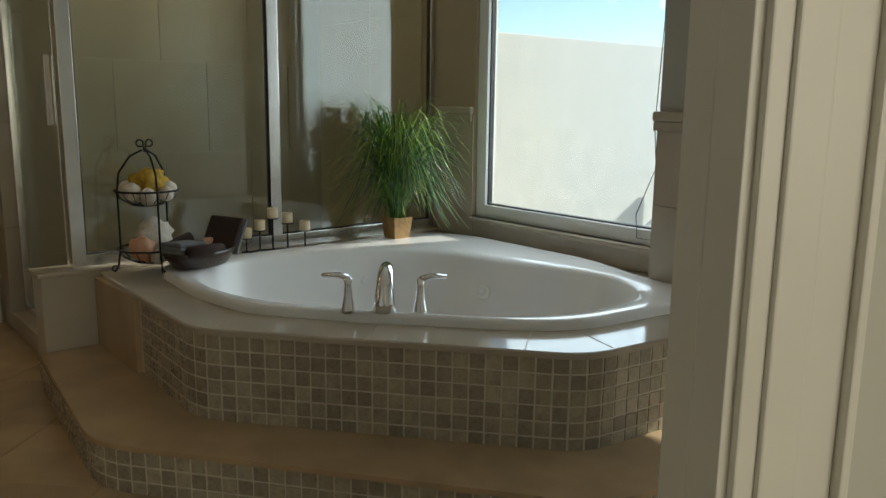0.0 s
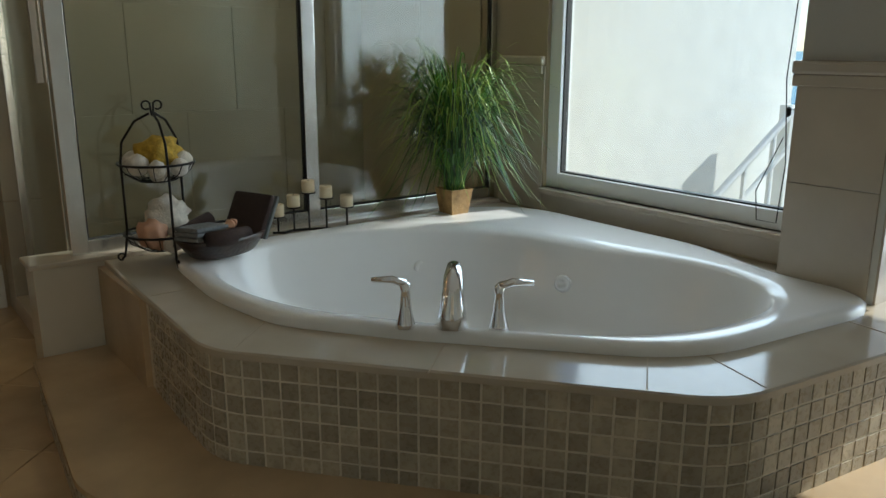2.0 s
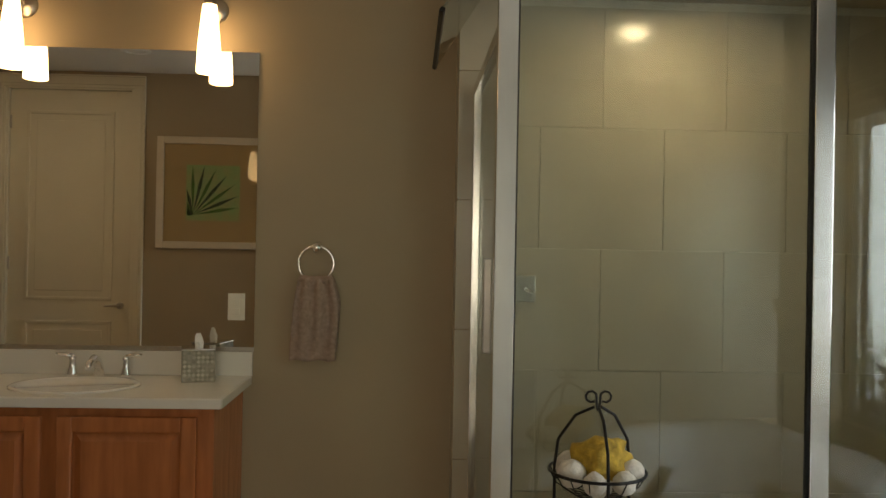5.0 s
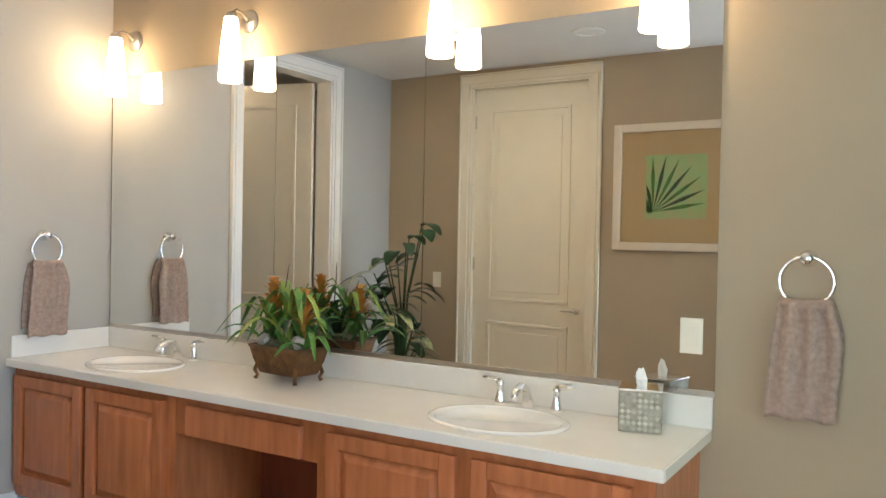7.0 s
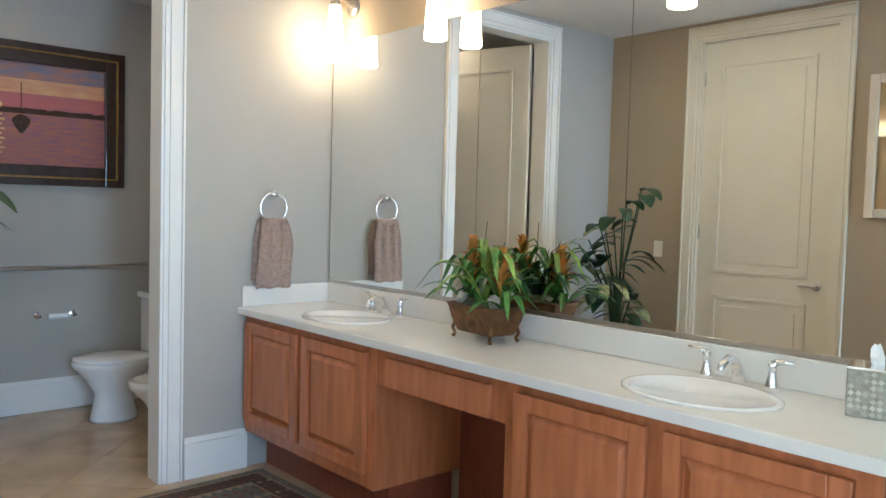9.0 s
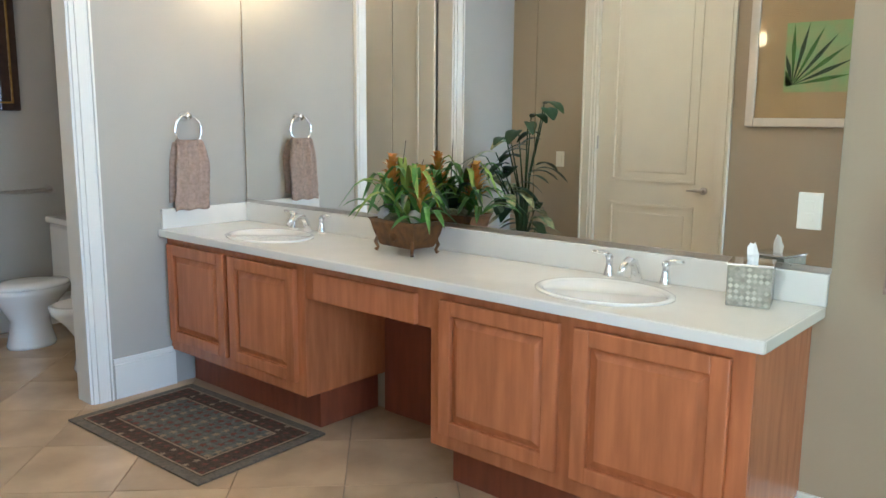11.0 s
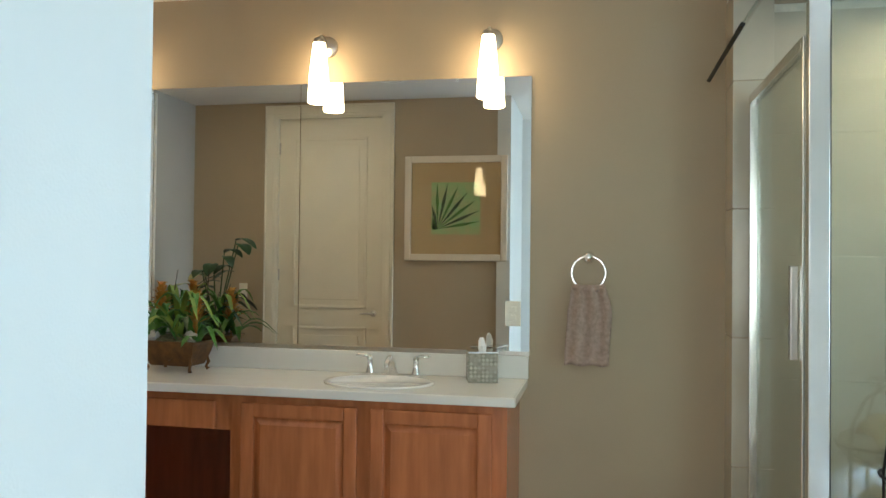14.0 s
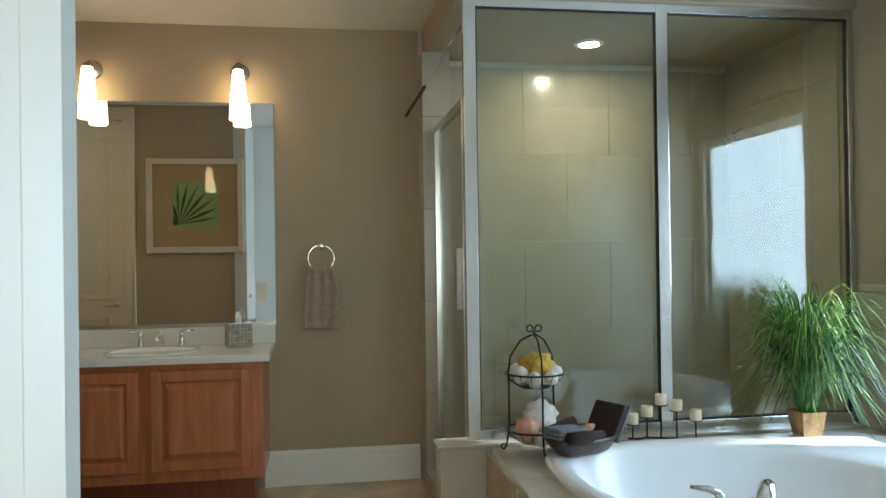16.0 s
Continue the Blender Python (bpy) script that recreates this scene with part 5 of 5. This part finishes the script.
tray = thing("towel_basket", "dark oval basket of folded towels on the deck", "basket", (1.30, 3.36, DECK_Z + 0.036), 22)
part("shell", lathe([(0.70, 0), (0.74, 0.004), (0.95, 0.045), (1.05, 0.07), (1.0, 0.072), (0.88, 0.04), (0.6, 0.012)], 36, None, 0.185, 0.115), FRAME_DARK, tray, "dark woven shell", True)
cloth = thing("folded_towel", "chocolate towel folded upright in the basket", "towel", (1.30, 3.36, DECK_Z + 0.036), 22)
part("fold", box((-0.085, -0.095, -0.012), (0.085, 0.095, 0.012), 0.012, pose(0.135, 0, 0.115, 0, -62, 0)), CHOCOLATE, cloth)
part("fold", box((-0.085, -0.10, -0.014), (0.085, 0.10, 0.0), 0.006, pose(0.150, 0, 0.112, 0, -62, 0)), TOWEL_GREY, cloth, "grey towel layer")
part("fold", tube([(-0.15, -0.085, 0.085), (-0.06, -0.095, 0.078), (0.05, -0.07, 0.07)], [0.026, 0.030, 0.024], 14), CHOCOLATE, cloth, smooth=True)
gt = thing("grey_washcloth", "grey washcloth folded over the basket rim", "washcloth", (1.30, 3.36, DECK_Z + 0.036), 22)
for z in (0.055, 0.072, 0.089):
    part("layer", box((-0.19, -0.03, z), (0.0, 0.07, z + 0.015), 0.006, pose(0, 0, 0.0, 0, 6, 10)), TOWEL_GREY, gt)
sh = thing("sea_shell", "small brown sea shell among the towels", "shell", (1.30, 3.34, DECK_Z + 0.125))
part("shell_body", lathe([(0.002, 0), (0.012, 0.01), (0.022, 0.03), (0.012, 0.042), (0.016, 0.046), (0.006, 0.06)], 16, pose(0, 0, 0, 0, 70, 20)), PEACH, sh)

# ---- outside ----
setting(part("ground", box((5.0, -3000, -4.2), (3000, 3000, -4.0)), SAND), "pale beach sand", "ground")
setting(part("water", box((30, -3000, -4.0), (3000, 3000, -3.95)), SEA), "turquoise sea out to the horizon", "water")
setting(part("balcony_wall", box((3.3, 4.98, -0.6), (8.0, 5.15, 1.82), 0.01), STUCCO), "white stucco balcony wall", "wall")
setting(part("balcony_floor", box((3.05, 1.87, -0.55), (8.6, 4.98, -0.392)), STUCCO), "balcony slab", "floor")
setting(part("neighbour_wall", box((3.3, 5.16, -4.0), (3.5, 12.0, 2.6)), STUCCO), "white house wall", "wall")
brail = thing("balcony_railing", "white balcony railing with slim balusters", "railing", (-0.75, 0, 0))
part("top_rail", box((8.18, 2.0, 0.66), (8.26, 4.7, 0.71), 0.006), VINYL, brail)
part("bottom_rail", box((8.2, 2.0, -0.28), (8.24, 4.7, -0.23), 0.004), VINYL, brail)
for k in range(19):
    part("baluster", box((8.205, 2.05 + 0.14 * k, -0.23), (8.235, 2.08 + 0.14 * k, 0.66)), VINYL, brail)
for y in (2.0, 4.70):
    part("post", box((8.16, y - 0.06, -0.392), (8.28, y + 0.06, 0.74), 0.008), VINYL, brail)
srail = thing("stair_railing", "white sloping stair railing against the balcony wall", "railing", (-0.75, 0, 0))
part("hand_rail", tube([(8.1, 4.6, 0.68), (6.1, 4.6, -0.55)], 0.035, 8), VINYL, srail)
part("lower_rail", tube([(8.1, 4.6, 0.35), (6.6, 4.6, -0.55)], 0.025, 8), VINYL, srail)
for k in range(4):
    x = 7.8 - 0.42 * k
    part("baluster", box((x, 4.58, -0.40), (x + 0.03, 4.61, 0.68 - (8.1 - x) * 0.615), 0.0), VINYL, srail)

# ---- pieces: deck boards, shower tiles, mosaic, floor tiles ----
floor_ob = bpy.data.objects["floor"]


def piece_mesh(name, lo, hi, material, bevel=0.0):
    me = bpy.data.meshes.new(name)
    bm = box(lo, hi, 0)
    if bevel:
        bmesh.ops.bevel(bm, geom=[e for e in bm.edges], offset=bevel, segments=1, affect="EDGES")
    bm.to_mesh(me)
    bm.free()
    me.materials.append(material)
    return me


board = piece_mesh("deck_board", (-2.7, -0.065, 0), (2.7, 0.065, 0.025), DECKWOOD)
bfloor = bpy.data.objects["balcony_floor"]
for k in range(22):
    o = new("deck_board", board)
    o.parent = bfloor
    o.matrix_basis = pose(5.8, 1.95 + 0.14 * k, -0.3915)
TW, TH = 0.575, 0.555
stile = piece_mesh("tile", (-TW / 2 + 0.0015, -0.008, -TH / 2 + 0.0015), (TW / 2 - 0.0015, 0, TH / 2 - 0.0015), SHOWER_TILE, 0.001)
nwall = bpy.data.objects["wall_shower_north"]
for j in range(5):
    for i in range(4):
        o = new("tile", stile)
        o.parent = nwall
        o.matrix_basis = pose(1.19 + TW * i - (TW / 2 if j % 2 else 0), NORTH + 0.0195, 0.355 + TH * (j - 0.5))
ewall = bpy.data.objects["wall_east"]
for y0, y1, z0, z1 in [(y, y1, 0.079 + 0.555 * k, min(0.631 + 0.555 * k, 2.655)) for k in range(5) for y, y1 in ((3.80, 4.32), (4.323, 4.93))]:
    part("tile", box((EASTW - 0.008, y0, z0), (EASTW, y1, z1), 0.001), SHOWER_TILE, ewall)
P = 0.0525
small = piece_mesh("mosaic_tile", (-P / 2 + 0.003, -0.008, -P / 2 + 0.003), (P / 2 - 0.003, 0.004, P / 2 - 0.003), MOSAIC, 0.0012)


def mosaic(line, rows, z_top, owner, start, limit):
    """Square tiles along a line; the last of them, far along the wing side, are joined."""
    count, rest = 0, bmesh.new()
    for q, ang in along(inset(line, 0.0), P):
        if start(q):
            continue
        for r in range(rows):
            m = pose(q.x, q.y, z_top - P * (r + 0.5), 0, 0, ang) @ Matrix.Translation((0, 0.004 - 0.008 + 0.0015 * (noise.noise((q.x * 90, q.y * 90, r * 7.3))), 0))
            if count < limit:
                o = new("mosaic_tile", small)
                o.parent = owner
                o.matrix_basis = m
                count += 1
            else:
                add_box(rest, (-P / 2 + 0.003, -0.008, -P / 2 + 0.003), (P / 2 - 0.003, 0.004, P / 2 - 0.003), 0, m)
    if rest.verts:
        tagged(part("mosaic_rest", rest, MOSAIC, owner), kind="stuff")


mosaic(LIP, 6, DECK_Z - 0.0225, deck, lambda q: q.y > 3.14 and q.x < 1.2, 300)
mosaic(RISE, 3, STEP_Z - 0.0185, step, lambda q: False, 300)
mosaic([Vector((2.951, 1.42)), Vector((4.29, 1.42))], 6, DECK_Z - 0.0225, deck, lambda q: False, 0)
mosaic([Vector((2.951, 1.08)), Vector((4.29, 1.08))], 3, STEP_Z - 0.0185, step, lambda q: False, 0)
S = 0.455
ft = piece_mesh("floor_tile", (-S / 2 + 0.0015, -S / 2 + 0.0015, -0.008), (S / 2 - 0.0015, S / 2 - 0.0015, 0.0), TRAV, 0.001)
n_t = 0
for i in range(-16, 17):
    for j in range(-16, 17):
        x = -1.0 + (i - j) * S * math.sqrt(0.5)
        y = 2.6 + (i + j) * S * math.sqrt(0.5)
        if -5.0 < x < 3.2 and 0.3 < y < 4.9 and n_t < 300 and not (x > 1.3 and y > 1.9):
            o = new("floor_tile", ft)
            o.parent = floor_ob
            o.matrix_basis = pose(x, y, 0, 0, 0, 45)
            n_t += 1
